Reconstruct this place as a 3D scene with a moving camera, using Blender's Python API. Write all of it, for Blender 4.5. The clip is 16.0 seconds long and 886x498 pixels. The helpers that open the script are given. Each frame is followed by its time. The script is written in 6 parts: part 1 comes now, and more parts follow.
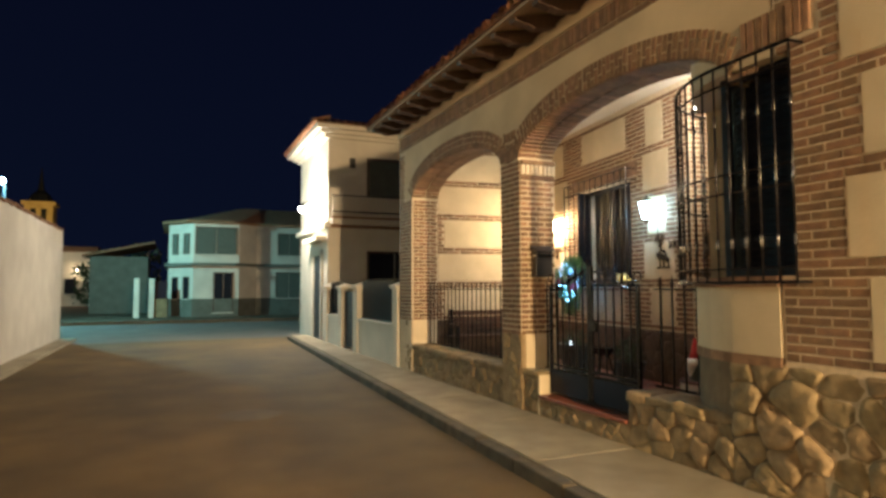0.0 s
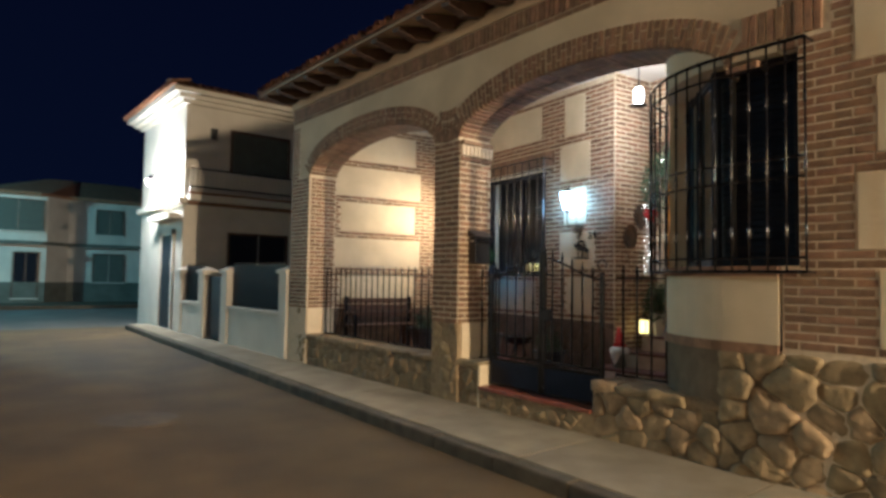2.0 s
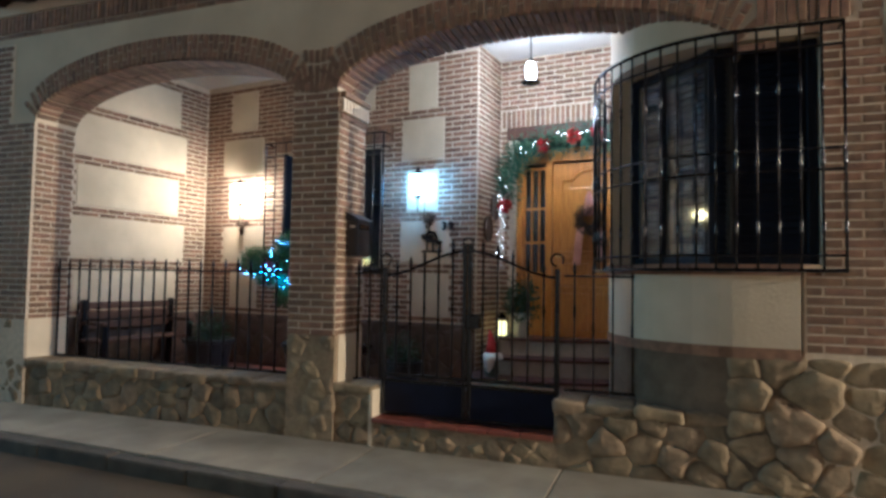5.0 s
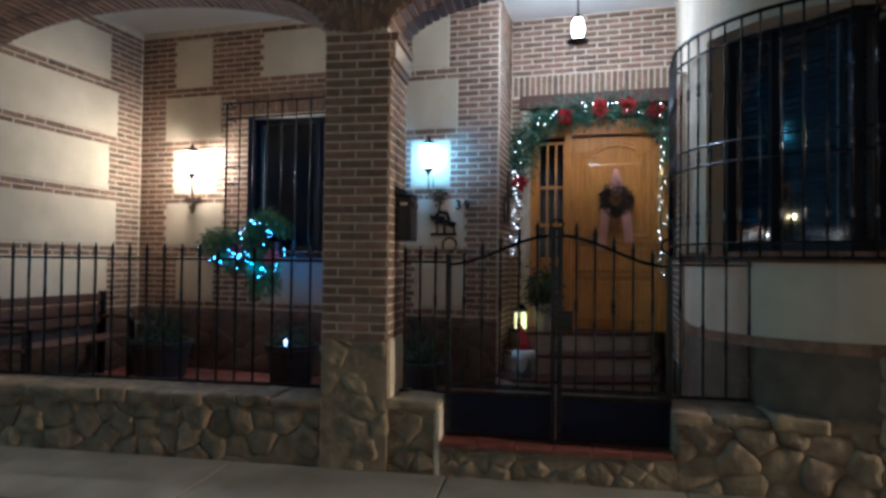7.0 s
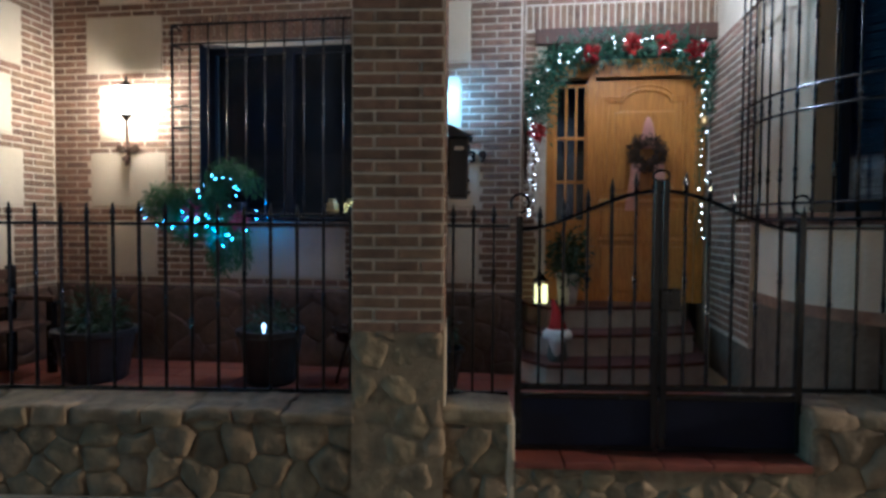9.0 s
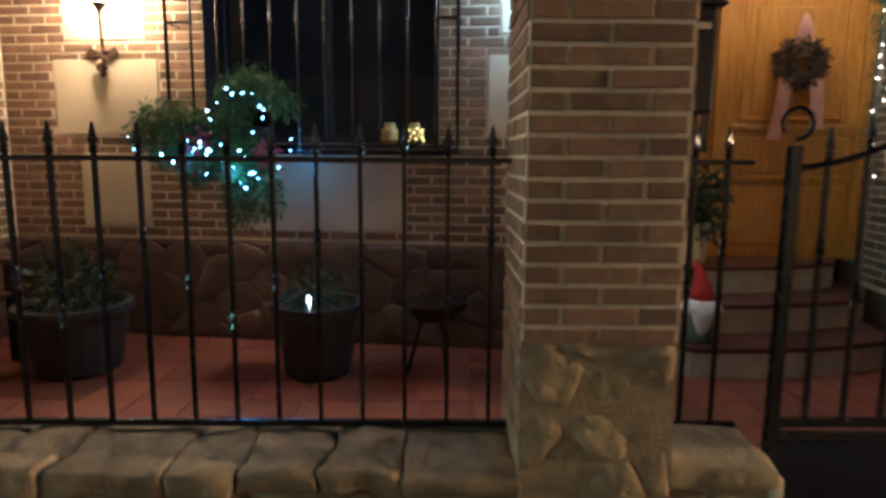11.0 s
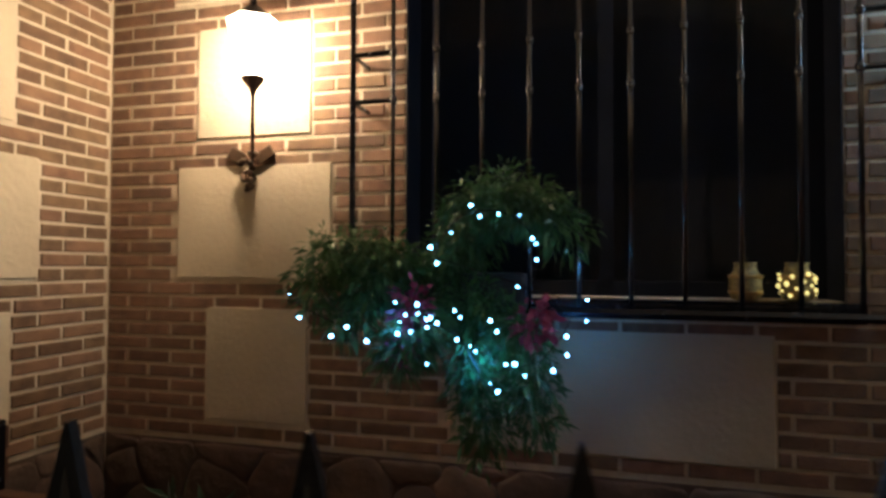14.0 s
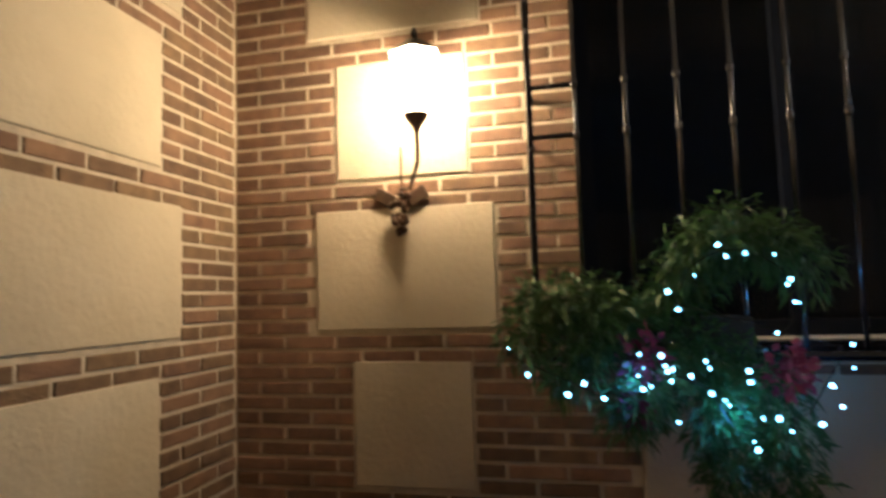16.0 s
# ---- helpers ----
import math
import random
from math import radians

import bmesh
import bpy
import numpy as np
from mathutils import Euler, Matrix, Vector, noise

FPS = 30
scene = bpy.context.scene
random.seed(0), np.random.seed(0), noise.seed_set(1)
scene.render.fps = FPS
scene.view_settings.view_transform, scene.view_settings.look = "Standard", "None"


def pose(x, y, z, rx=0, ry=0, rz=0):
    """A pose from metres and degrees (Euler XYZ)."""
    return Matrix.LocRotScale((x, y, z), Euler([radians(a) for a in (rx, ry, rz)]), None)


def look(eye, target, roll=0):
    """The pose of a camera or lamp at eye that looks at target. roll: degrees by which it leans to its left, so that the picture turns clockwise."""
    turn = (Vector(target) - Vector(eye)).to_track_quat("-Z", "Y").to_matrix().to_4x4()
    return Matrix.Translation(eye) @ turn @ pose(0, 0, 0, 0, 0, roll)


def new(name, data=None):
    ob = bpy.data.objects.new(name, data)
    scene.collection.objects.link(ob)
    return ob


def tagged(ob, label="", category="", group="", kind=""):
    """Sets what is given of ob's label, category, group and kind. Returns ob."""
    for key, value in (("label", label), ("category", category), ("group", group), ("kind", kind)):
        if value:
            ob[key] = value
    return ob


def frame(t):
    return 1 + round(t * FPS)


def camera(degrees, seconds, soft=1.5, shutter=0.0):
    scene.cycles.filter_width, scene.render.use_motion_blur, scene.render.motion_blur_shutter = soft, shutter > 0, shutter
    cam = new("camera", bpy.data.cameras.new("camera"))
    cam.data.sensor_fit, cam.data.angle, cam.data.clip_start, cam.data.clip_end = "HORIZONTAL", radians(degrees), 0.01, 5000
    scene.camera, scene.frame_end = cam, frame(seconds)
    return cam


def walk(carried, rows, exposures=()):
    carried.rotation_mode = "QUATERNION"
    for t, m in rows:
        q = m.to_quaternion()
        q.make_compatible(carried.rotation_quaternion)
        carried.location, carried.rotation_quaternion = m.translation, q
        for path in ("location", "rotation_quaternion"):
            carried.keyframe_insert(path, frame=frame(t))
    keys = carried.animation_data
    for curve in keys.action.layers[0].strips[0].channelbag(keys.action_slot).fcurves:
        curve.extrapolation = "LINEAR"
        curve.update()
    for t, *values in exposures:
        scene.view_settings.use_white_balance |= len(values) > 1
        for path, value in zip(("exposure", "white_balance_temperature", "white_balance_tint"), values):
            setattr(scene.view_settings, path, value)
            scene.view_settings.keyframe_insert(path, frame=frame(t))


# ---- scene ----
cam = camera(70.9, 16.0, soft=3.1, shutter=0.4)
METRES, EYE, TILT, LEAN, TURN = 12.0, 1.47, 0.0, 0.0, -23.4
ROWS = [
    (0.0, 0.0, 0.0, 0.0, 0.01, 3.57, 0.21),
    (0.5, -0.0219, 0.0083, -0.0048, -2.06, 3.71, -0.66),
    (1.0, -0.0482, 0.0193, -0.0052, -5.49, 3.34, -0.87),
    (1.5, -0.0736, 0.0377, -0.0047, -10.21, 2.97, -0.9),
    (2.0, -0.0995, 0.0587, -0.0049, -15.82, 2.75, -0.98),
    (2.5, -0.1258, 0.0828, -0.0043, -21.72, 2.57, -0.98),
    (3.0, -0.1447, 0.1125, -0.0038, -27.12, 2.61, -0.96),
    (3.5, -0.1640, 0.1502, -0.0056, -33.15, 3.03, -1.21),
    (4.0, -0.1778, 0.1903, -0.0054, -38.4, 3.42, -1.31),
    (6.5, -0.2037, 0.3794, -0.0036, -54.75, 1.01, -0.59),
    (7.0, -0.2061, 0.4153, -0.0015, -57.36, 1.14, -0.7),
    (7.5, -0.2023, 0.4461, -0.0019, -59.99, 1.27, -0.77),
    (8.0, -0.192, 0.4724, -0.0012, -62.14, 0.74, -0.68),
    (10.5, -0.1047, 0.6034, -0.0025, -67.57, -6.65, -0.28),
    (11.0, -0.0845, 0.6306, -0.0012, -66.81, -8.34, -0.4),
    (11.5, -0.0636, 0.6557, -0.0009, -65.38, -8.06, 0.27),
    (12.0, -0.042, 0.6796, 0.0007, -63.04, -6.06, 0.96),
    (12.5, -0.0153, 0.6999, 0.0004, -59.6, -2.78, 0.37),
    (13.0, 0.0005, 0.74, 0.0114, -59.63, -1.73, 0.39),
    (13.5, 0.0156, 0.7594, 0.0148, -57.98, 0.56, -0.09),
    (14.0, 0.0201, 0.7729, 0.0163, -58.05, 1.51, -0.21),
    (14.5, 0.0201, 0.784, 0.0168, -59.97, 0.49, 0.15),
    (15.0, 0.0204, 0.7936, 0.0161, -60.86, 0.42, 0.49),
    (15.5, 0.0112, 0.8162, 0.0196, -61.1, 1.65, 1.23),
    (16.0, -0.0004, 0.8363, 0.0212, -59.9, 4.58, 1.72),
]
EXPOSURES = [(0.0, 1.1, 6300, 10), (1.0, 0.92, 5500, 10), (2.0, 0.82, 5100, 10), (4.0, 0.88, 4450, 11), (6.5, 0.2, 4250, 11), (8.0, 0.05, 4150, 11), (10.5, 0.6, 4600, 14), (11.0, 0.6, 5500, 17), (11.6, 0.6, 4900, 15), (12.5, 0.62, 4800, 13), (13.0, 0.45, 5100, 13), (13.5, -0.25, 5600, 15), (14.2, -0.42, 5500, 14), (14.6, -0.5, 5500, 13), (15.0, -0.55, 6100, 16), (15.5, -0.5, 6200, 14), (16.0, -0.4, 5700, 11)]
walk(cam, [(t, pose(0, 0, EYE, TILT, LEAN, TURN) @ pose(METRES * x, METRES * y, METRES * z, 90 + pitch, roll, yaw)) for t, x, y, z, yaw, pitch, roll in ROWS], EXPOSURES)

# ---- night sky and the large lights ----
world = bpy.data.worlds.new("night")
scene.world = world
world.use_nodes = True
wn = world.node_tree
wn.nodes.clear()
w_out = wn.nodes.new("ShaderNodeOutputWorld")
w_bg = wn.nodes.new("ShaderNodeBackground")
w_geo = wn.nodes.new("ShaderNodeTexCoord")
w_sep = wn.nodes.new("ShaderNodeSeparateXYZ")
w_ramp = wn.nodes.new("ShaderNodeValToRGB")
wn.links.new(w_geo.outputs["Generated"], w_sep.inputs[0])
wn.links.new(w_sep.outputs["Z"], w_ramp.inputs[0])
wn.links.new(w_ramp.outputs[0], w_bg.inputs[0])
wn.links.new(w_bg.outputs[0], w_out.inputs[0])
w_ramp.color_ramp.elements[0].position, w_ramp.color_ramp.elements[0].color = 0.0, (0.0014, 0.0024, 0.0072, 1)
w_ramp.color_ramp.elements[1].position, w_ramp.color_ramp.elements[1].color = 0.5, (0.0010, 0.0015, 0.0052, 1)
w_bg.inputs[1].default_value = 1.0


def point_lamp(name, place, watts, colour, radius=0.05, spot=None, target=None, blend=0.6):
    data = bpy.data.lights.new(name, "SPOT" if spot else "POINT")
    data.energy, data.color, data.shadow_soft_size = watts, colour, radius
    ob = new(name, data)
    ob.location = place
    if spot:
        data.spot_size, data.spot_blend = radians(spot), blend
        ob.matrix_world = look(place, target)
    return ob


LANTERN_WARM, LANTERN_COOL, PENDANT = (6.29, 9.565, 2.585), (5.99, 6.74, 2.56), (5.48, 5.27, 3.60)
point_lamp("lantern_warm_light", LANTERN_WARM, 50, (1.0, 0.71, 0.39), 0.04)
point_lamp("lantern_cool_light", LANTERN_COOL, 7.5, (0.36, 0.74, 1.0), 0.04)
point_lamp("pendant_light", PENDANT, 58, (1.0, 0.91, 0.77), 0.022)
point_lamp("string_lights_light", (6.10, 8.30, 1.43), 0.9, (0.10, 0.45, 1.0), 0.012)
point_lamp("string_lights_light", (5.90, 8.60, 1.36), 1.1, (0.10, 0.45, 1.0), 0.03)
point_lamp("string_lights_light", (5.92, 8.88, 1.46), 0.7, (0.10, 0.45, 1.0), 0.03)
point_lamp("street_lamp_light", (3.30, 18.9, 3.80), 390, (1.0, 0.86, 0.66), 0.12)
point_lamp("street_lamp_behind_light", (2.35, -11.0, 4.25), 12200, (1.0, 0.675, 0.335), 0.12)
point_lamp("street_lamp_far_light", (-7.07, 32.8, 6.2), 2200, (0.29, 0.77, 0.72), 0.2)
point_lamp("street_lamp_distant_light", (-15.5, 67.0, 4.4), 700, (1.0, 0.8, 0.5), 0.2)
point_lamp("tower_flood_light", (-27.0, 150.0, 12.0), 20000, (1.0, 0.66, 0.2), 0.4)

# ---- materials ----
def material(name, colour, colour2=None, scale=6.0, rough=0.8, metal=0.0, bump=0.0, bump_scale=60.0, vary=0.0, stain=0.0, spec=0.5, coat=0.0):
    """A surface with mottling at two scales, fine relief and a random shift for each piece."""
    m = bpy.data.materials.new(name)
    m.use_nodes = True
    n, k = m.node_tree.nodes, m.node_tree.links
    b = n["Principled BSDF"]
    b.inputs["Roughness"].default_value, b.inputs["Metallic"].default_value = rough, metal
    b.inputs["Specular IOR Level"].default_value, b.inputs["Coat Weight"].default_value = spec, coat
    c2 = colour2 or tuple(c * 0.7 for c in colour)
    tc = n.new("ShaderNodeTexCoord")
    geo = n.new("ShaderNodeNewGeometry")
    big = n.new("ShaderNodeTexNoise")
    big.inputs["Scale"].default_value, big.inputs["Detail"].default_value = scale, 6.0
    k.new(geo.outputs["Position"], big.inputs["Vector"])
    ramp = n.new("ShaderNodeValToRGB")
    ramp.color_ramp.elements[0].position, ramp.color_ramp.elements[1].position = 0.32, 0.68
    ramp.color_ramp.elements[0].color, ramp.color_ramp.elements[1].color = (*c2, 1), (*colour, 1)
    k.new(big.outputs["Fac"], ramp.inputs[0])
    out = ramp.outputs[0]
    if stain:
        st = n.new("ShaderNodeTexNoise")
        st.inputs["Scale"].default_value, st.inputs["Detail"].default_value = scale * 0.22, 3.0
        k.new(geo.outputs["Position"], st.inputs["Vector"])
        sr = n.new("ShaderNodeValToRGB")
        sr.color_ramp.elements[0].position, sr.color_ramp.elements[1].position = 0.35, 0.62
        sr.color_ramp.elements[0].color = (1 - stain, 1 - stain, 1 - stain, 1)
        k.new(st.outputs["Fac"], sr.inputs[0])
        mx = n.new("ShaderNodeMixRGB")
        mx.blend_type, mx.inputs[0].default_value = "MULTIPLY", 1.0
        k.new(out, mx.inputs[1]), k.new(sr.outputs[0], mx.inputs[2])
        out = mx.outputs[0]
    if vary:
        info = n.new("ShaderNodeObjectInfo")
        add = n.new("ShaderNodeMath")
        add.operation = "ADD"
        k.new(info.outputs["Random"], add.inputs[0]), k.new(geo.outputs["Random Per Island"], add.inputs[1])
        fr = n.new("ShaderNodeMath")
        fr.operation = "FRACT"
        k.new(add.outputs[0], fr.inputs[0])
        mr = n.new("ShaderNodeMapRange")
        mr.inputs["To Min"].default_value, mr.inputs["To Max"].default_value = 1 - vary, 1 + vary * 0.6
        k.new(fr.outputs[0], mr.inputs["Value"])
        hsv = n.new("ShaderNodeHueSaturation")
        k.new(out, hsv.inputs["Color"]), k.new(mr.outputs[0], hsv.inputs["Value"])
        hm = n.new("ShaderNodeMapRange")
        hm.inputs["To Min"].default_value, hm.inputs["To Max"].default_value = 0.5 - vary * 0.03, 0.5 + vary * 0.03
        k.new(info.outputs["Random"], hm.inputs["Value"]), k.new(hm.outputs[0], hsv.inputs["Hue"])
        out = hsv.outputs[0]
    k.new(out, b.inputs["Base Color"])
    if bump:
        fine = n.new("ShaderNodeTexNoise")
        fine.inputs["Scale"].default_value, fine.inputs["Detail"].default_value = bump_scale, 8.0
        k.new(geo.outputs["Position"], fine.inputs["Vector"])
        bp = n.new("ShaderNodeBump")
        bp.inputs["Strength"].default_value, bp.inputs["Distance"].default_value = bump, 0.012
        k.new(fine.outputs["Fac"], bp.inputs["Height"]), k.new(bp.outputs[0], b.inputs["Normal"])
        rr = n.new("ShaderNodeMapRange")
        rr.inputs["To Min"].default_value, rr.inputs["To Max"].default_value = max(rough - 0.12, 0.03), min(rough + 0.12, 1.0)
        k.new(big.outputs["Fac"], rr.inputs["Value"]), k.new(rr.outputs[0], b.inputs["Roughness"])
    return m


def glow(name, colour, strength):
    m = bpy.data.materials.new(name)
    m.use_nodes = True
    b = m.node_tree.nodes["Principled BSDF"]
    b.inputs["Base Color"].default_value = (*colour, 1)
    b.inputs["Emission Color"].default_value, b.inputs["Emission Strength"].default_value = (*colour, 1), strength
    return m


def wood(name, colour, colour2, rough=0.35, coat=0.3):
    m = material(name, colour, colour2, 3.0, rough, coat=coat)
    n, k = m.node_tree.nodes, m.node_tree.links
    geo = n["Geometry"]
    mp = n.new("ShaderNodeMapping")
    mp.inputs["Scale"].default_value = (9.0, 9.0, 0.9)
    k.new(geo.outputs["Position"], mp.inputs["Vector"])
    k.new(mp.outputs[0], n["Noise Texture"].inputs["Vector"])
    n["Noise Texture"].inputs["Scale"].default_value = 5.0
    n["Noise Texture"].inputs["Distortion"].default_value = 1.2
    return m


def glass(name, tint=(0.9, 0.95, 1.0), rough=0.02):
    m = bpy.data.materials.new(name)
    m.use_nodes = True
    b = m.node_tree.nodes["Principled BSDF"]
    b.inputs["Base Color"].default_value, b.inputs["Roughness"].default_value = (*tint, 1), rough
    b.inputs["Transmission Weight"].default_value, b.inputs["IOR"].default_value = 1.0, 1.45
    return m


BRICK = material("brick", (0.285, 0.170, 0.096), (0.172, 0.102, 0.060), 14, 0.85, bump=0.5, bump_scale=140, vary=0.32)
PLASTER = material("cream_plaster", (0.66, 0.55, 0.38), (0.56, 0.46, 0.31), 2.5, 0.9, bump=0.25, bump_scale=45, stain=0.16)
PANEL = material("cream_panel", (0.70, 0.60, 0.43), (0.61, 0.52, 0.36), 3.5, 0.88, bump=0.3, bump_scale=38, stain=0.18, vary=0.06)
MORTAR = material("mortar", (0.68, 0.58, 0.43), (0.55, 0.46, 0.33), 22, 0.95, bump=0.5, bump_scale=180)
STONE = material("field_stone", (0.37, 0.28, 0.162), (0.22, 0.165, 0.095), 11, 0.88, bump=1.0, bump_scale=24, vary=0.24, stain=0.25)
# brown base, darkened in colour for the shade where the wall curves away
SHADED_BASE_RENDER = material("shaded_brown_base_render", (0.19, 0.145, 0.092), (0.125, 0.095, 0.06), 8, 0.9, bump=0.9, bump_scale=20, stain=0.25)
STONE_MORTAR = material("stone_mortar", (0.33, 0.25, 0.15), (0.24, 0.18, 0.105), 18, 0.95, bump=0.6, bump_scale=90)
WHITE = material("white_render", (0.74, 0.70, 0.62), (0.64, 0.60, 0.53), 1.6, 0.9, bump=0.25, bump_scale=40, stain=0.16)
WHITE_CEIL = material("white_ceiling", (0.66, 0.62, 0.54), (0.60, 0.56, 0.48), 1.4, 0.9, bump=0.15, bump_scale=30)
ROAD = material("worn_asphalt", (0.205, 0.138, 0.062), (0.112, 0.076, 0.036), 1.1, 0.85, bump=0.9, bump_scale=90, stain=0.35)
ROAD_FAR = material("cross_road_asphalt", (0.16, 0.16, 0.15), (0.10, 0.10, 0.10), 1.0, 0.85, bump=0.6, bump_scale=60)
CONCRETE = material("pavement_concrete", (0.45, 0.39, 0.285), (0.32, 0.275, 0.20), 2.6, 0.88, bump=0.5, bump_scale=70, stain=0.28, vary=0.10)
KERB = material("kerb_stone", (0.15, 0.125, 0.09), (0.085, 0.072, 0.055), 6, 0.88, bump=0.6, bump_scale=60, vary=0.2)
IRON = material("black_iron", (0.009, 0.009, 0.012), (0.006, 0.006, 0.008), 20, 0.24, metal=0.0, bump=0.06, bump_scale=60, spec=0.55)
IRON_GLOSS = material("glossy_black_iron", (0.009, 0.009, 0.012), (0.006, 0.006, 0.008), 20, 0.18, spec=1.0, coat=1.0)
IRON_BLUE = material("dark_blue_sheet_iron", (0.008, 0.011, 0.030), (0.006, 0.008, 0.020), 8, 0.5, bump=0.1, bump_scale=60, spec=0.2)
TERRACOTTA = material("terracotta_tile", (0.29, 0.085, 0.05), (0.19, 0.058, 0.036), 9, 0.5, bump=0.25, bump_scale=60, vary=0.18)
# red tile darkened in colour, as the treads get little light
SHADED_TREAD_TILE = material("shaded_red_step_tread", (0.13, 0.045, 0.032), (0.085, 0.03, 0.022), 9, 0.5, bump=0.25, bump_scale=60, vary=0.15)
STEP_TILE = material("pale_step_tile", (0.60, 0.50, 0.38), (0.48, 0.39, 0.29), 9, 0.55, bump=0.2, vary=0.1)
DOOR_WOOD = wood("honey_oak", (0.60, 0.265, 0.032), (0.40, 0.16, 0.019))
DARK_WOOD = wood("dark_beam_wood", (0.10, 0.045, 0.022), (0.055, 0.025, 0.012), 0.6, 0.0)
RAFTER = wood("dark_rafter_wood", (0.090, 0.048, 0.030), (0.05, 0.028, 0.018), 0.7, 0.0)
ROOF = material("roof_tile", (0.30, 0.155, 0.09), (0.17, 0.095, 0.06), 7, 0.9, bump=0.6, bump_scale=50, vary=0.25)
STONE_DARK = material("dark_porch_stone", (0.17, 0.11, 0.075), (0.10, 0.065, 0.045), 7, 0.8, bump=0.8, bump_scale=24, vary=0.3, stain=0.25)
# eave boards made paler in colour for the light bounced up from below
LIT_BOARD = wood("bounce_lit_eave_board", (0.42, 0.30, 0.19), (0.30, 0.21, 0.13), 0.7, 0.0)
MANHOLE = material("worn_iron_cover", (0.175, 0.125, 0.068), (0.115, 0.083, 0.046), 5, 0.8, bump=0.8, bump_scale=60, stain=0.3)
# dark iron coloured brown to carry the warm lamplight falling on it
LIT_BROWN_IRON = material("lamp_lit_brown_iron", (0.16, 0.085, 0.045), (0.09, 0.05, 0.03), 18, 0.6, bump=0.3)
GOLD_GLASS = material("gold_speckled_glass", (0.55, 0.44, 0.16), (0.22, 0.18, 0.09), 60, 0.25, coat=0.5)
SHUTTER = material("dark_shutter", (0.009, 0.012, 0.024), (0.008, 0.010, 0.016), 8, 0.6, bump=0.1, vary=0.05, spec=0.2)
SHUTTER_GREY = material("grey_green_shutter", (0.13, 0.15, 0.13), (0.10, 0.115, 0.10), 5, 0.6, bump=0.1, vary=0.05)
BLIND = material("pale_blind", (0.42, 0.46, 0.50), (0.36, 0.40, 0.43), 6, 0.35, bump=0.1, vary=0.04)
GLASS = glass("window_glass")
GLASS_DOUBLE = glass("double_glazing")
GLASS_DOUBLE.node_tree.nodes["Principled BSDF"].inputs["IOR"].default_value = 1.5
GLASS_PORCH = glass("dull_porch_glass")
GLASS_PORCH.node_tree.nodes["Principled BSDF"].inputs["IOR"].default_value = 1.2
LAMP_GLASS = glow("lit_warm_lamp_glass", (1.0, 0.74, 0.42), 34)
LAMP_GLASS_COOL = glow("lit_cool_lamp_glass", (0.50, 0.82, 1.0), 20)
LAMP_STREET = glow("lit_street_lamp_glass", (1.0, 0.88, 0.72), 120)
LAMP_BLUE = glow("lit_blue_lamp_glass", (0.35, 0.75, 1.0), 90)
LED_COOL = glow("blue_white_led", (0.22, 0.62, 1.0), 24)
SOLAR = glow("small_solar_led", (0.75, 0.9, 1.0), 3.5)
LED_WARM = glow("warm_white_led", (1.0, 0.88, 0.66), 16)
LAMP_PENDANT = glow("lit_pendant_glass", (1.0, 0.90, 0.74), 13)
CANDLE = glow("candle_glow", (1.0, 0.78, 0.22), 1.8)
LEAF = material("green_leaf", (0.075, 0.175, 0.040), (0.04, 0.105, 0.025), 12, 0.5, vary=0.35)
LEAF_DARK = material("dark_green_leaf", (0.045, 0.085, 0.035), (0.025, 0.05, 0.02), 12, 0.5, vary=0.35)
GARLAND = material("frosted_garland_needles", (0.08, 0.17, 0.09), (0.04, 0.10, 0.055), 12, 0.5, vary=0.4)
FLOWER = material("pink_flower", (0.42, 0.07, 0.14), (0.30, 0.04, 0.08), 14, 0.6, vary=0.3)
RED = material("red_felt", (0.45, 0.02, 0.02), (0.34, 0.015, 0.015), 20, 0.85, bump=0.3, vary=0.15)
WHITE_FELT = material("white_felt", (0.75, 0.73, 0.70), (0.65, 0.63, 0.6), 20, 0.95, bump=0.4)
POT_DARK = material("dark_glazed_pot", (0.030, 0.034, 0.036), (0.02, 0.022, 0.025), 10, 0.45, bump=0.2)
POT_WHITE = material("white_planter", (0.66, 0.64, 0.58), (0.58, 0.56, 0.5), 8, 0.5, bump=0.1)
RIBBON = material("pink_ribbon", (0.72, 0.36, 0.27), (0.62, 0.29, 0.21), 10, 0.55, bump=0.1)
WREATH = material("dried_wreath_twigs", (0.13, 0.085, 0.045), (0.07, 0.045, 0.025), 30, 0.85, vary=0.4)
BRASS = material("aged_brass", (0.60, 0.42, 0.16), (0.45, 0.3, 0.1), 10, 0.35, metal=1.0)
MAIL = material("black_mailbox_paint", (0.016, 0.017, 0.022), (0.012, 0.012, 0.016), 10, 0.35, spec=0.6)
# colour of sheets that stand in for the darkness of unlit rooms
DARK_ROOM = material("unlit_room_dark", (0.05, 0.05, 0.05), (0.04, 0.04, 0.04), 2, 0.9)
GREY_PLINTH = material("grey_green_plinth", (0.16, 0.17, 0.15), (0.11, 0.12, 0.10), 2, 0.9, bump=0.3)
TOWER_STONE = material("tower_stone", (0.5, 0.38, 0.2), (0.38, 0.28, 0.14), 0.6, 0.9)
COPPER = material("tarnished_copper_plate", (0.10, 0.06, 0.035), (0.06, 0.04, 0.025), 14, 0.45, metal=0.6, bump=0.2)
DIRT = material("dark_verge_soil", (0.07, 0.06, 0.04), (0.045, 0.04, 0.028), 1.2, 0.95, bump=0.7)

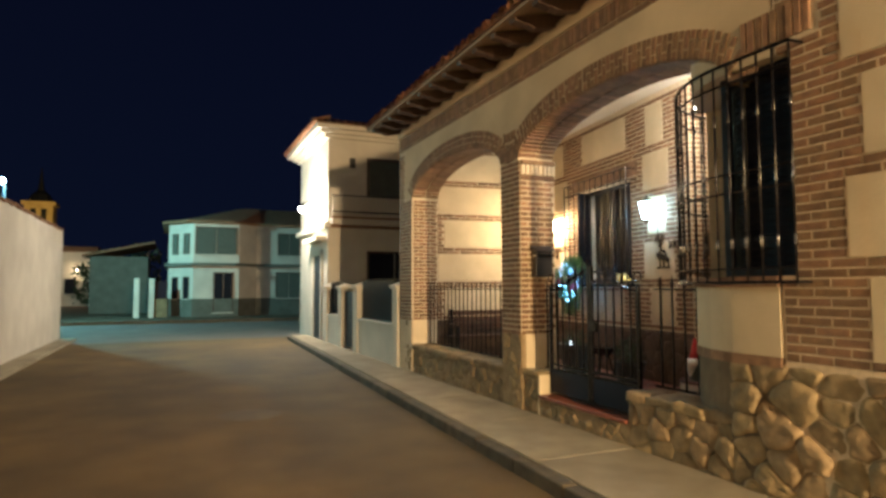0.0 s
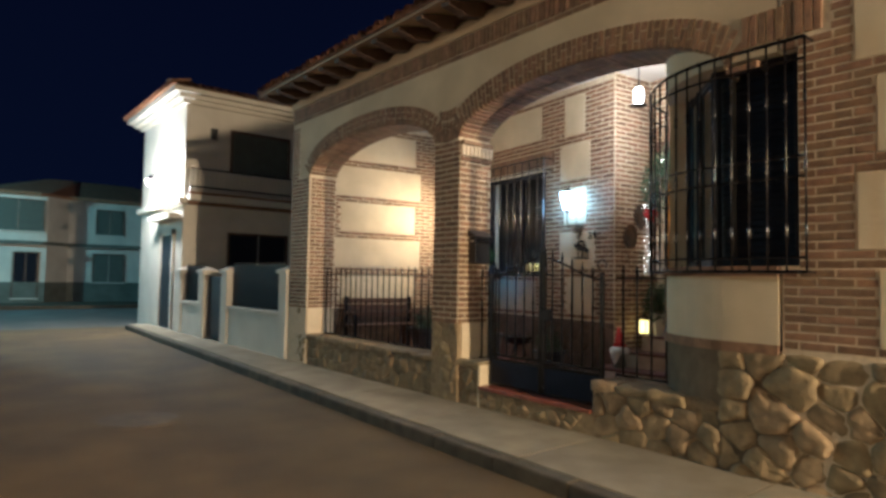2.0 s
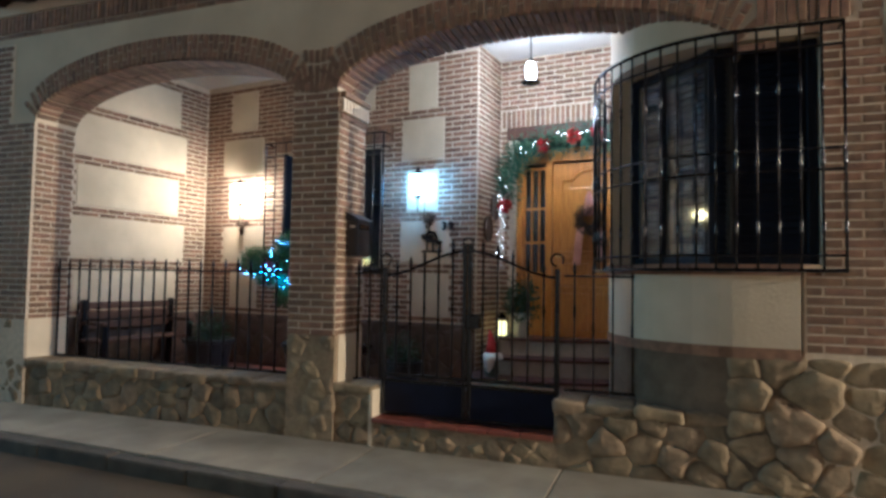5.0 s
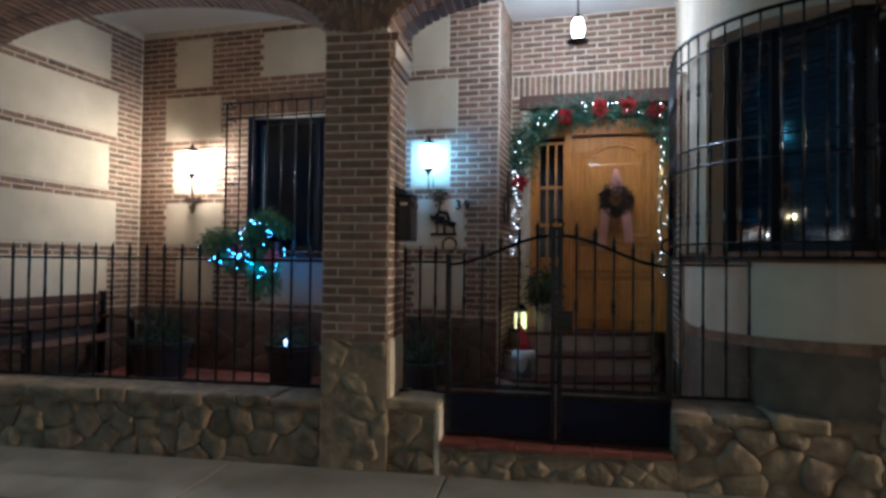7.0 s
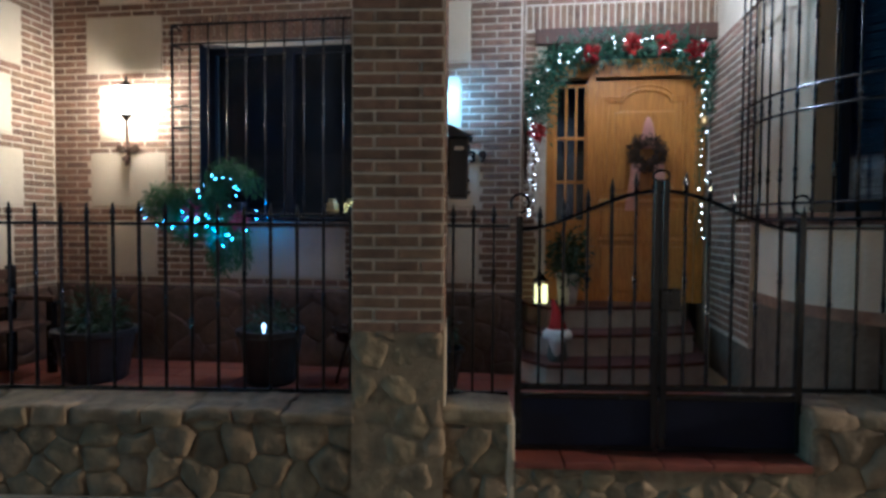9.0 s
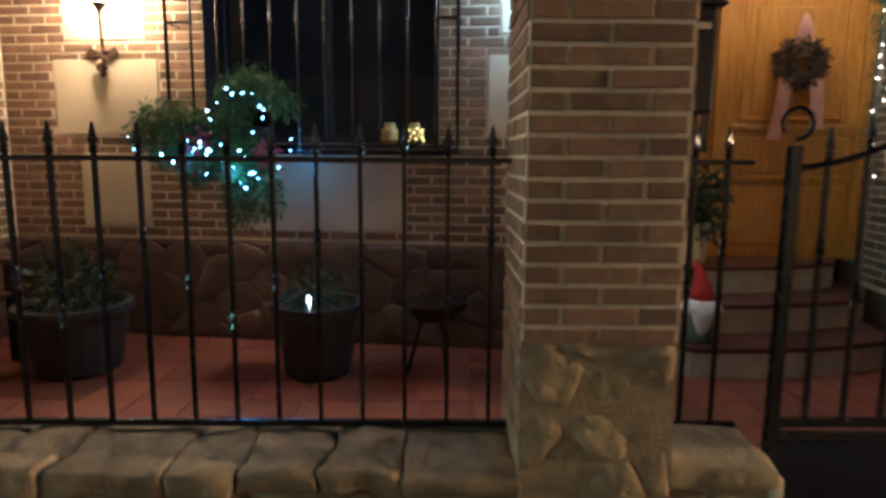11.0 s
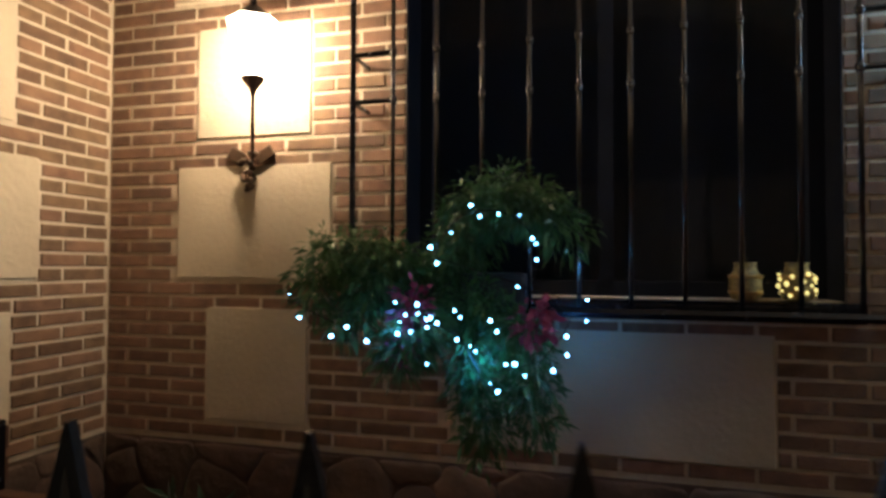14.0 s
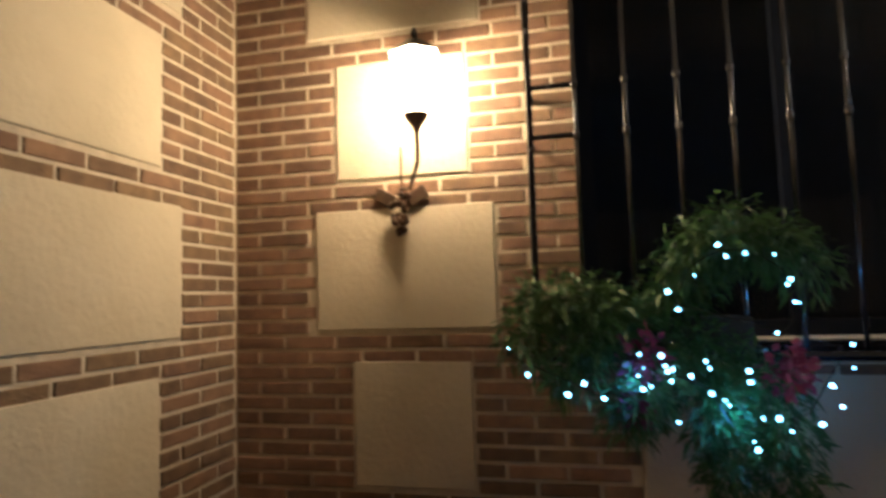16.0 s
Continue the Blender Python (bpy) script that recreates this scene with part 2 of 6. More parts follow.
# ---- mesh helpers ----
def finish(name, bm, mat, smooth=False):
    me = bpy.data.meshes.new(name)
    bm.to_mesh(me)
    bm.free()
    me.materials.append(mat)
    if smooth:
        me.polygons.foreach_set("use_smooth", [True] * len(me.polygons))
    return me


def part(name, bm, mat, parent, label="", smooth=False):
    ob = new(name, finish(name, bm, mat, smooth))
    ob.parent = parent
    if label:
        ob["label"] = label
    return ob


def thing(name, label, category, place=(0, 0, 0), rz=0.0, group="", kind=""):
    ob = new(name)
    ob.empty_display_size = 0.1
    ob.matrix_world = pose(*place, 0, 0, rz)
    return tagged(ob, label, category, group, kind)


def solid(name, bm, mat, label="", category="", kind="structure", smooth=False, group=""):
    return tagged(new(name, finish(name, bm, mat, smooth)), label, category, group, kind)


def box(bm, a, b):
    """An upright box between two corners."""
    x0, y0, z0 = (min(p, q) for p, q in zip(a, b))
    x1, y1, z1 = (max(p, q) for p, q in zip(a, b))
    v = [bm.verts.new(p) for p in ((x0, y0, z0), (x1, y0, z0), (x1, y1, z0), (x0, y1, z0), (x0, y0, z1), (x1, y0, z1), (x1, y1, z1), (x0, y1, z1))]
    for f in ((0, 3, 2, 1), (4, 5, 6, 7), (0, 1, 5, 4), (1, 2, 6, 5), (2, 3, 7, 6), (3, 0, 4, 7)):
        bm.faces.new([v[i] for i in f])
    return v


def mbox(bm, m, sx, sy, sz):
    """A box of that size centred on the pose m."""
    for v in box(bm, (-sx / 2, -sy / 2, -sz / 2), (sx / 2, sy / 2, sz / 2)):
        v.co = m @ v.co


def bevel(bm, width, segments=2):
    bmesh.ops.bevel(bm, geom=bm.edges[:], offset=width, segments=segments, affect="EDGES", profile=0.6)


def bx(a, b, width=0.0, segments=2):
    bm = bmesh.new()
    box(bm, a, b)
    if width:
        bevel(bm, width, segments)
    return bm


def lathe(bm, profile, segments=16, centre=(0, 0, 0), m=None):
    """Turns (radius, height) pairs round the upright axis."""
    c, rings = Vector(centre), []
    for r, z in profile:
        rings.append([bm.verts.new(c + Vector((r * math.cos(2 * math.pi * i / segments), r * math.sin(2 * math.pi * i / segments), z))) for i in range(segments)])
    for lo, hi in zip(rings, rings[1:]):
        for i in range(segments):
            j = (i + 1) % segments
            bm.faces.new((lo[i], lo[j], hi[j], hi[i]))
    bm.faces.new(rings[0][::-1]), bm.faces.new(rings[-1])
    if m:
        for ring in rings:
            for v in ring:
                v.co = m @ v.co


def tube(bm, points, radius, segments=6):
    """A round bar along points; radius a number or one for each point."""
    pts = [Vector(p) for p in points]
    rad = radius if isinstance(radius, (list, tuple)) else [radius] * len(pts)
    rings = []
    for i, p in enumerate(pts):
        d = (pts[min(i + 1, len(pts) - 1)] - pts[max(i - 1, 0)]).normalized()
        side = d.cross(Vector((0, 0, 1)) if abs(d.z) < 0.9 else Vector((1, 0, 0))).normalized()
        up = side.cross(d)
        rings.append([bm.verts.new(p + rad[i] * (math.cos(2 * math.pi * k / segments) * side + math.sin(2 * math.pi * k / segments) * up)) for k in range(segments)])
    for lo, hi in zip(rings, rings[1:]):
        for k in range(segments):
            j = (k + 1) % segments
            bm.faces.new((lo[k], lo[j], hi[j], hi[k]))
    bm.faces.new(rings[0][::-1]), bm.faces.new(rings[-1])


def ball(bm, c, r, sub=1):
    bmesh.ops.create_icosphere(bm, subdivisions=sub, radius=r, matrix=Matrix.Translation(c))


class Face:
    """An upright plane: s runs along it, z up, d out of it."""

    def __init__(self, x, y, ux, uy):
        self.o, self.u = Vector((x, y, 0)), Vector((ux, uy, 0)).normalized()
        self.n = Vector((self.u.y, -self.u.x, 0))

    def at(self, s, z, d=0.0):
        return self.o + self.u * s + self.n * d + Vector((0, 0, z))

    def plane(self, s, z, d=0.0):
        p = self.at(s, z, d)
        return Matrix(((self.u.x, 0, self.n.x, p.x), (self.u.y, 0, self.n.y, p.y), (0, 1, 0, p.z), (0, 0, 0, 1)))

    def slab(self, bm, s0, s1, z0, z1, d0, d1):
        m = self.plane((s0 + s1) / 2, (z0 + z1) / 2, (d0 + d1) / 2)
        mbox(bm, m, s1 - s0, z1 - z0, abs(d1 - d0))


def pierced(bm, face, s0, s1, z0, z1, thick, holes=(), front=0.0):
    """A wall behind the plane, with openings (s0, s1, z0, z1) right through it."""
    ss = sorted({s0, s1, *[h[0] for h in holes], *[h[1] for h in holes]})
    zz = sorted({z0, z1, *[h[2] for h in holes], *[h[3] for h in holes]})
    ss, zz = [s for s in ss if s0 <= s <= s1], [z for z in zz if z0 <= z <= z1]

    def full(i, j):
        if not (0 <= i < len(ss) - 1 and 0 <= j < len(zz) - 1):
            return False
        s, z = (ss[i] + ss[i + 1]) / 2, (zz[j] + zz[j + 1]) / 2
        return not any(h[0] < s < h[1] and h[2] < z < h[3] for h in holes)

    def quad(*c):
        bm.faces.new([bm.verts.new(face.at(*p)) for p in c])

    a, b = front, front - thick
    for i in range(len(ss) - 1):
        for j in range(len(zz) - 1):
            if not full(i, j):
                continue
            l, r, lo, hi = ss[i], ss[i + 1], zz[j], zz[j + 1]
            quad((l, lo, a), (r, lo, a), (r, hi, a), (l, hi, a))
            quad((l, lo, b), (l, hi, b), (r, hi, b), (r, lo, b))
            if not full(i - 1, j):
                quad((l, lo, a), (l, hi, a), (l, hi, b), (l, lo, b))
            if not full(i + 1, j):
                quad((r, lo, a), (r, lo, b), (r, hi, b), (r, hi, a))
            if not full(i, j - 1):
                quad((l, lo, a), (l, lo, b), (r, lo, b), (r, lo, a))
            if not full(i, j + 1):
                quad((l, hi, a), (r, hi, a), (r, hi, b), (l, hi, b))


# ---- bricks and stones ----
COURSE, PITCH, JOINT = 0.0635, 0.235, 0.015
brick_meshes = {}


def brick_verts(w, h, d):
    """Points and faces of one brick with eased front edges; x along it, y up, z outward."""
    e = 0.003
    pts = []
    for ins, z in ((0, -0.03), (0, d - e), (e, d)):
        x, y = w / 2 - ins, h / 2 - ins
        pts += [(-x, -y, z), (x, -y, z), (x, y, z), (-x, y, z)]
    faces = [(8, 9, 10, 11)]
    for k in (0, 4):
        for i in range(4):
            j = (i + 1) % 4
            faces.append((k + i, k + j, k + 4 + j, k + 4 + i))
    return pts, faces


def brick_mesh(w, h, d):
    key = (round(w, 2), round(h, 3), round(d, 3))
    if key not in brick_meshes:
        me = bpy.data.meshes.new("brick")
        me.from_pydata(*[brick_verts(*key)[0], [], brick_verts(*key)[1]])
        me.materials.append(BRICK)
        brick_meshes[key] = me
    return brick_meshes[key]


def course_bricks(s0, s1, z0, z1, holes=(), phase=0.0):
    """Running bond over a rectangle, cut at the holes: (s, z, width, height)."""
    out = []
    k0, k1 = round(z0 / COURSE), round(z1 / COURSE)
    for k in range(k0, k1):
        zc = (k + 0.5) * COURSE
        spans = [(s0, s1)]
        for h in holes:
            if h[2] < zc < h[3]:
                cut = []
                for a, b in spans:
                    if h[1] <= a or h[0] >= b:
                        cut.append((a, b))
                    else:
                        cut += [(a, h[0])] if h[0] > a else []
                        cut += [(h[1], b)] if h[1] < b else []
                spans = cut
        off = (0.5 if k % 2 else 0.0) * PITCH + phase
        for a, b in spans:
            i = math.floor((a - off) / PITCH)
            while off + i * PITCH < b:
                l, r = max(a, off + i * PITCH), min(b, off + (i + 1) * PITCH)
                if r - l > 0.045:
                    out.append(((l + r) / 2, zc, r - l - JOINT, COURSE - JOINT))
                i += 1
    return out


def lay(parent, face, bricks, near, d=0.004, limit=300):
    """Bricks as pieces of a wall: those nearest to a spot one by one, the rest joined."""
    bricks = sorted(bricks, key=lambda b: (face.at(b[0], b[1]) - Vector(near)).length)
    for s, z, w, h in bricks[:limit]:
        ob = new("brick", brick_mesh(w, h, d))
        ob.parent = parent
        ob.matrix_local = face.plane(s + random.uniform(-0.002, 0.002), z, random.uniform(-0.003, 0.002)) @ pose(0, 0, 0, 0, 0, random.uniform(-0.5, 0.5))
    rest = bricks[limit:]
    if rest:
        pts, faces = [], []
        for s, z, w, h in rest:
            p, f = brick_verts(w, h, d)
            m, k = face.plane(s, z, random.uniform(-0.003, 0.002)), len(pts)
            pts += [m @ Vector(q) for q in p]
            faces += [tuple(i + k for i in g) for g in f]
        me = bpy.data.meshes.new("brickwork")
        me.from_pydata(pts, [], faces)
        me.materials.append(BRICK)
        ob = new("brickwork", me)
        ob.parent = parent
        ob["kind"] = "stuff"


def clip_cell(poly, mx, my, nx, ny):
    out = []
    for i in range(len(poly)):
        a, b = poly[i], poly[(i + 1) % len(poly)]
        da, db = (a[0] - mx) * nx + (a[1] - my) * ny, (b[0] - mx) * nx + (b[1] - my) * ny
        if da <= 0:
            out.append(a)
        if (da < 0 < db) or (db < 0 < da):
            t = da / (da - db)
            out.append((a[0] + t * (b[0] - a[0]), a[1] + t * (b[1] - a[1])))
    return out


def rubble(parent, face, s0, s1, z0, z1, size=0.3, relief=0.045, seed=1, base=0.0, mat=None):
    """Irregular field stones, each bulging out of the joints."""
    rnd = random.Random(seed)
    seeds, tries = [], 0
    while tries < 1500:
        tries += 1
        c = (rnd.uniform(s0 - size * 0.5, s1 + size * 0.5), rnd.uniform(z0 - size * 0.4, z1 + size * 0.4))
        gap = size * (1.35 if tries < 60 else 1.0 if tries < 500 else 0.75 if tries < 1000 else 0.45)
        if all(math.hypot(c[0] - o[0], (c[1] - o[1]) * 1.45) > gap for o in seeds):
            seeds.append(c)
    for cx, cz in seeds:
        poly = [(s0, z0), (s1, z0), (s1, z1), (s0, z1)]
        for ox, oz in seeds:
            if (ox, oz) != (cx, cz) and abs(ox - cx) < 4 * size and poly:
                poly = clip_cell(poly, (cx + ox) / 2, (cz + oz) / 2, ox - cx, oz - cz)
        if len(poly) < 3:
            continue
        gx, gz = sum(p[0] for p in poly) / len(poly), sum(p[1] for p in poly) / len(poly)
        area = abs(sum(poly[i][0] * poly[(i + 1) % len(poly)][1] - poly[(i + 1) % len(poly)][0] * poly[i][1] for i in range(len(poly)))) / 2
        if area < 0.004:
            continue
        pts = [p for i, p in enumerate(poly) if math.hypot(p[0] - poly[i - 1][0], p[1] - poly[i - 1][1]) > 0.02]
        for ease in (0.16, 0.25):
            cut = []
            for i, p in enumerate(pts):
                q = pts[(i + 1) % len(pts)]
                cut += [(p[0] + (q[0] - p[0]) * e, p[1] + (q[1] - p[1]) * e) for e in (ease, 1 - ease)]
            pts = cut
        if len(pts) < 4:
            continue
        reach = math.sqrt(area)
        bm, rings, rel = bmesh.new(), [], relief * rnd.uniform(0.35, 1.25) * min(1.0, reach / 0.2)
        ts, tz = rnd.uniform(-1, 1) * 0.5 / reach, rnd.uniform(-1, 1) * 0.5 / reach
        for k, (sh, d) in enumerate(((-0.004, -0.02), (0.0, 0.35), (0.016, 0.74), (0.3 * reach, 0.95), (0.6 * reach, 1.0))):
            ring = []
            for p in pts:
                l = max(math.hypot(p[0] - gx, p[1] - gz), 1e-4)
                f = max(0.12, 1 - sh / l) if k < 3 else (0.66 if k == 3 else 0.33)
                s, z = gx + (p[0] - gx) * f, gz + (p[1] - gz) * f
                w = noise.noise(Vector((s * 11, z * 11, seed + cx))) * 0.55 + noise.noise(Vector((s * 34, z * 34, seed))) * 0.30 + (s - gx) * ts + (z - gz) * tz if k > 1 else 0
                if k < 3:
                    s += 0.02 * noise.noise(Vector((s * 14, z * 14, seed)))
                    z += 0.02 * noise.noise(Vector((s * 14, z * 14, seed + 9)))
                ring.append(bm.verts.new(face.at(s, z, base + (d if k == 0 else rel * (d + w)))))
            rings.append(ring)
        for lo, hi in zip(rings, rings[1:]):
            for i in range(len(pts)):
                j = (i + 1) % len(pts)
                bm.faces.new((lo[i], lo[j], hi[j], hi[i]))
        top = bm.verts.new(face.at(gx, gz, base + rel * rnd.uniform(0.85, 1.15)))
        for i in range(len(pts)):
            bm.faces.new((rings[-1][i], rings[-1][(i + 1) % len(pts)], top))
        part("stone", bm, mat or STONE, parent, smooth=True)

# ---- ground ----
bm = bmesh.new()
box(bm, (-400, -400, -0.6), (400, 500, -0.135))
solid("ground", bm, DIRT, "dark bare ground round the village streets", "ground")
bm = bmesh.new()
box(bm, (-3.25, -40, -0.4), (3.6, 21.0, -0.128))
solid("road", bm, ROAD, "worn brown asphalt lane lit by street lamps", "road")
bm = bmesh.new()
box(bm, (-40, 21.0, -0.4), (40, 31.5, -0.131))
solid("cross_road", bm, ROAD_FAR, "asphalt cross street under blue-white light", "road")

# pavement: concrete slabs with joints, behind a kerb
pavement = thing("pavement", "pale cracked concrete pavement along the houses", "pavement", kind="structure")


def kerb_x(y):
    return 2.70 + 0.038 * (y - 4.0)


for k in range(-5, 13):
    y0, y1 = k * 1.55 + 0.005, k * 1.55 + 1.545
    top = -0.004 + random.uniform(-0.003, 0.003)
    bm = bmesh.new()
    lo = [bm.verts.new(p) for p in ((kerb_x(y0) + 0.146, y0, -0.25), (3.92, y0, -0.25), (3.92, y1, -0.25), (kerb_x(y1) + 0.146, y1, -0.25))]
    hi = [bm.verts.new((v.co.x, v.co.y, top)) for v in lo]
    bm.faces.new(lo[::-1]), bm.faces.new(hi)
    for i in range(4):
        bm.faces.new((lo[i], lo[(i + 1) % 4], hi[(i + 1) % 4], hi[i]))
    bevel(bm, 0.006, 1)
    part("slab", bm, CONCRETE, pavement)
kerb = thing("kerb", "low dark weathered kerb between lane and pavement", "kerb", kind="structure")
for k in range(-8, 25):
    y0 = k * 0.8
    bm = bx((0, 0.004, -0.35), (0.142, 0.796, -0.010 + random.uniform(-0.006, 0.004)), 0.022, 2)
    for v in bm.verts:
        v.co.x += kerb_x(y0 + v.co.y)
        v.co.y += y0
    part("kerb_block", bm, KERB, kerb)
bm = bmesh.new()
box(bm, (-3.75, -40, -0.3), (-2.75, 22.6, -0.06))
bevel(bm, 0.015, 1)
solid("pavement_opposite", bm, CONCRETE, "narrow concrete pavement along the white wall", "pavement")
manhole = thing("manhole_cover", "round pale iron manhole cover in the lane", "manhole cover", (0.92, 8.3, -0.128))
bm = bmesh.new()
lathe(bm, [(0.44, -0.02), (0.44, 0.004), (0.40, 0.006), (0.40, 0.003)], 28)
part("rim", bm, ROAD, manhole)
bm = bmesh.new()
lathe(bm, [(0.39, -0.02), (0.39, 0.006), (0.37, 0.008)], 28)
part("lid", bm, MANHOLE, manhole)

# ---- the brick house ----
FX = 3.90                                    # the front's plane
FRONT = Face(FX, 0, 0, -1)                    # s = -y
BACK = Face(6.613, 10.44, -0.119, -0.993)      # porch back wall, s from the inner corner
SIDE = Face(4.373, 10.708, 0.993, -0.119)      # porch end wall, s from the street inward
JAMB = Face(6.083, 6.022, 0.993, -0.119)      # step of the wall beside the front door
DOORWALL = Face(6.778, 5.939, -0.119, -0.993)
FLOOR = 0.16

# front wall over the arches, in thin upright strips
ARCH = ((8.75, 1.65, 0.48), (5.05, 1.60, 0.47))
SPRING, RING = 3.05, 0.26


def soffit(y):
    for c, a, b in ARCH:
        if abs(y - c) < a:
            return SPRING + b * math.sqrt(1 - ((y - c) / a) ** 2)
    return SPRING


front_wall = thing("wall_front", "cream plastered front wall carried on two brick arches", "wall", kind="structure")
bm = bmesh.new()
ys = sorted({3.45, 11.05, 10.40, 7.10, 6.65, 6.62} | {c - a * math.cos(math.pi * i / 40) for c, a, b in ARCH for i in range(41)})
cols = [(y, soffit(y) + (0.012 if any(abs(y - c) < a for c, a, b in ARCH) else 0.0)) for y in ys]
for (y0, z0), (y1, z1) in zip(cols, cols[1:]):
    for x, flip in ((FX, False), (FX + 0.5, True)):
        q = [(x, y0, z0), (x, y1, z1), (x, y1, 4.45), (x, y0, 4.45)]
        bm.faces.new([bm.verts.new(p) for p in (q if flip else q[::-1])])
    bm.faces.new([bm.verts.new(p) for p in ((FX, y0, z0), (FX, y1, z1), (FX + 0.5, y1, z1), (FX + 0.5, y0, z0))])
bm.faces.new([bm.verts.new(p) for p in ((FX, 11.05, SPRING), (FX, 11.05, 4.45), (FX + 0.5, 11.05, 4.45), (FX + 0.5, 11.05, SPRING))])
part("plaster", bm, PLASTER, front_wall)

# pier at the far end and the pillar between the arches
pier = thing("pier_far", "brick pier with stone foot at the end of the porch", "pillar", kind="structure")
part("core", bx((FX + 0.012, 10.41, 0), (4.39, 11.04, SPRING)), MORTAR, pier)
bm = bmesh.new()
box(bm, (FX - 0.005, 10.405, 0.0), (4.395, 11.056, SPRING))
box(bm, (FX - 0.004, 10.77, SPRING + 0.002), (4.39, 11.055, SPRING + 0.9))
part("backing", bm, MORTAR, pier)
part("side_foot", bx((FX + 0.01, 10.392, 0.40), (4.39, 10.42, 0.905), 0.006), PANEL, pier, "smooth pale rendered foot")
pillar = thing("pillar", "square brick pillar with a stone foot and corbelled cap", "pillar", kind="structure")
part("core", bx((FX + 0.003, 6.623, 0), (4.397, 7.097, SPRING)), MORTAR, pillar)
part("foot_core", bx((FX + 0.001, 6.621, 0), (4.399, 7.099, 0.905)), STONE_MORTAR, pillar)
part("side_foot", bx((FX + 0.06, 6.612, 0.02), (4.395, 6.64, 0.905), 0.008), PANEL, pillar)
for k in range(8):
    part("cap_brick", bx((FX + 0.012 + 0.0625 * k, 6.622 - 0.035, 2.868), (FX + 0.012 + 0.0625 * k + 0.05, 6.66, 2.995), 0.006, 1), MORTAR, pillar)
for g, z in ((0.015, 2.81), (0.050, 3.0)):
    part("cap_course", bx((FX + 0.01, 6.62 - g, z), (4.40, 6.66, z + 0.05), 0.006, 1), BRICK, pillar)

# solid front to the right of the entrance
right_wall = thing("wall_front_right", "front wall of cream panels framed in brick", "wall", kind="structure")
bm = bmesh.new()
FLAT_END = 3.45
pierced(bm, FRONT, -3.05, 6.0, 0, 4.45, 0.4, [(-3.05, -2.93, 1.545, 3.12)], front=-0.003)
part("core", bm, MORTAR, right_wall)
ROWS_Z = [(0.97 + 0.635 * k, 1.475 + 0.635 * k) for k in range(5)]

# rounded corner under and over the bow window, then the wall beside the entrance
BC, BR = (4.90, 3.40), 1.0


def bow(r, a):
    return Vector((BC[0] - r * math.cos(a), BC[1] + r * math.sin(a), 0))


def sweep(bm, path, path_in, z0, z1):
    for i in range(len(path) - 1):
        a, b, c, d = path[i], path[i + 1], path_in[i + 1], path_in[i]
        up0, up1 = Vector((0, 0, z0)), Vector((0, 0, z1))
        for q in ((a + up0, b + up0, b + up1, a + up1), (d + up0, d + up1, c + up1, c + up0), (a + up1, b + up1, c + up1, d + up1), (a + up0, d + up0, c + up0, b + up0)):
            bm.faces.new([bm.verts.new(p) for p in q])
    for p, q in ((path[0], path_in[0]), (path[-1], path_in[-1])):
        bm.faces.new([bm.verts.new(v) for v in (p + Vector((0, 0, z0)), p + Vector((0, 0, z1)), q + Vector((0, 0, z1)), q + Vector((0, 0, z0)))])


def bow_path(r, a0=0.0, a1=90.0, lead=0.0, tail=0.0, n=18):
    pts = [Vector((BC[0] - r, BC[1] - lead, 0))] if lead else []
    pts += [bow(r, radians(a0 + (a1 - a0) * i / n)) for i in range(n + 1)]
    return pts + ([Vector((BC[0] + tail, BC[1] + r - 0.119 * tail, 0))] if tail else [])


WIN_END = 74.0
bow_wall = thing("wall_bow", "rounded cream corner wall below and above a bow window", "wall", kind="structure")
# the lowest band has its shade in its colour
for z0, z1, mat, grow in ((0.0, 0.90, SHADED_BASE_RENDER, 0.0), (0.90, 0.975, BRICK, 0.02), (0.975, 1.47, PANEL, 0.008), (1.47, 1.545, BRICK, 0.03), (3.12, 4.25, PLASTER, 0.0)):
    bm = bmesh.new()
    sweep(bm, bow_path(BR + grow, lead=0.33, tail=2.1), bow_path(BR - 0.25, lead=0.33, tail=2.1), z0, z1)
    part("wall_band" if mat is not BRICK else "brick_ledge", bm, mat, bow_wall)
bm = bmesh.new()
sweep(bm, bow_path(BR, WIN_END, 90, tail=2.1, n=4), bow_path(BR - 0.25, WIN_END, 90, tail=2.1, n=4), 1.545, 3.12)
part("wall_band", bm, PLASTER, bow_wall)

# porch walls
back_wall = thing("wall_back", "porch back wall of brick bands and cream panels", "wall", kind="structure")
WIN = (1.50, 3.10, 1.545, 3.10)               # window opening in the back wall
bm = bmesh.new()
pierced(bm, BACK, -0.3, 4.45, 0, 4.25, 0.35, (WIN,), front=-0.002)
part("core", bm, MORTAR, back_wall)
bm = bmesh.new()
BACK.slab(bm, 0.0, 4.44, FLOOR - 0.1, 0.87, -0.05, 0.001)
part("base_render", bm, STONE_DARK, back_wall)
end_wall = thing("wall_end", "porch end wall of cream panels between brick courses", "wall", kind="structure")
bm = bmesh.new()
pierced(bm, SIDE, -0.02, 2.60, 0, 4.25, 0.26, front=-0.002)
part("core", bm, MORTAR, end_wall)
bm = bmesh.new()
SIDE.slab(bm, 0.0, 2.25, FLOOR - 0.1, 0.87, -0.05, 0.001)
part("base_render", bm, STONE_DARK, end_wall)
jamb_wall = thing("wall_jamb", "brick return wall beside the front door", "wall", kind="structure")
bm = bmesh.new()
pierced(bm, JAMB, 0.012, 0.95, 0, 4.25, 0.3, front=-0.002)
part("core", bm, MORTAR, jamb_wall)
door_wall = thing("wall_door", "brick wall with dark beam over the front door", "wall", kind="structure")
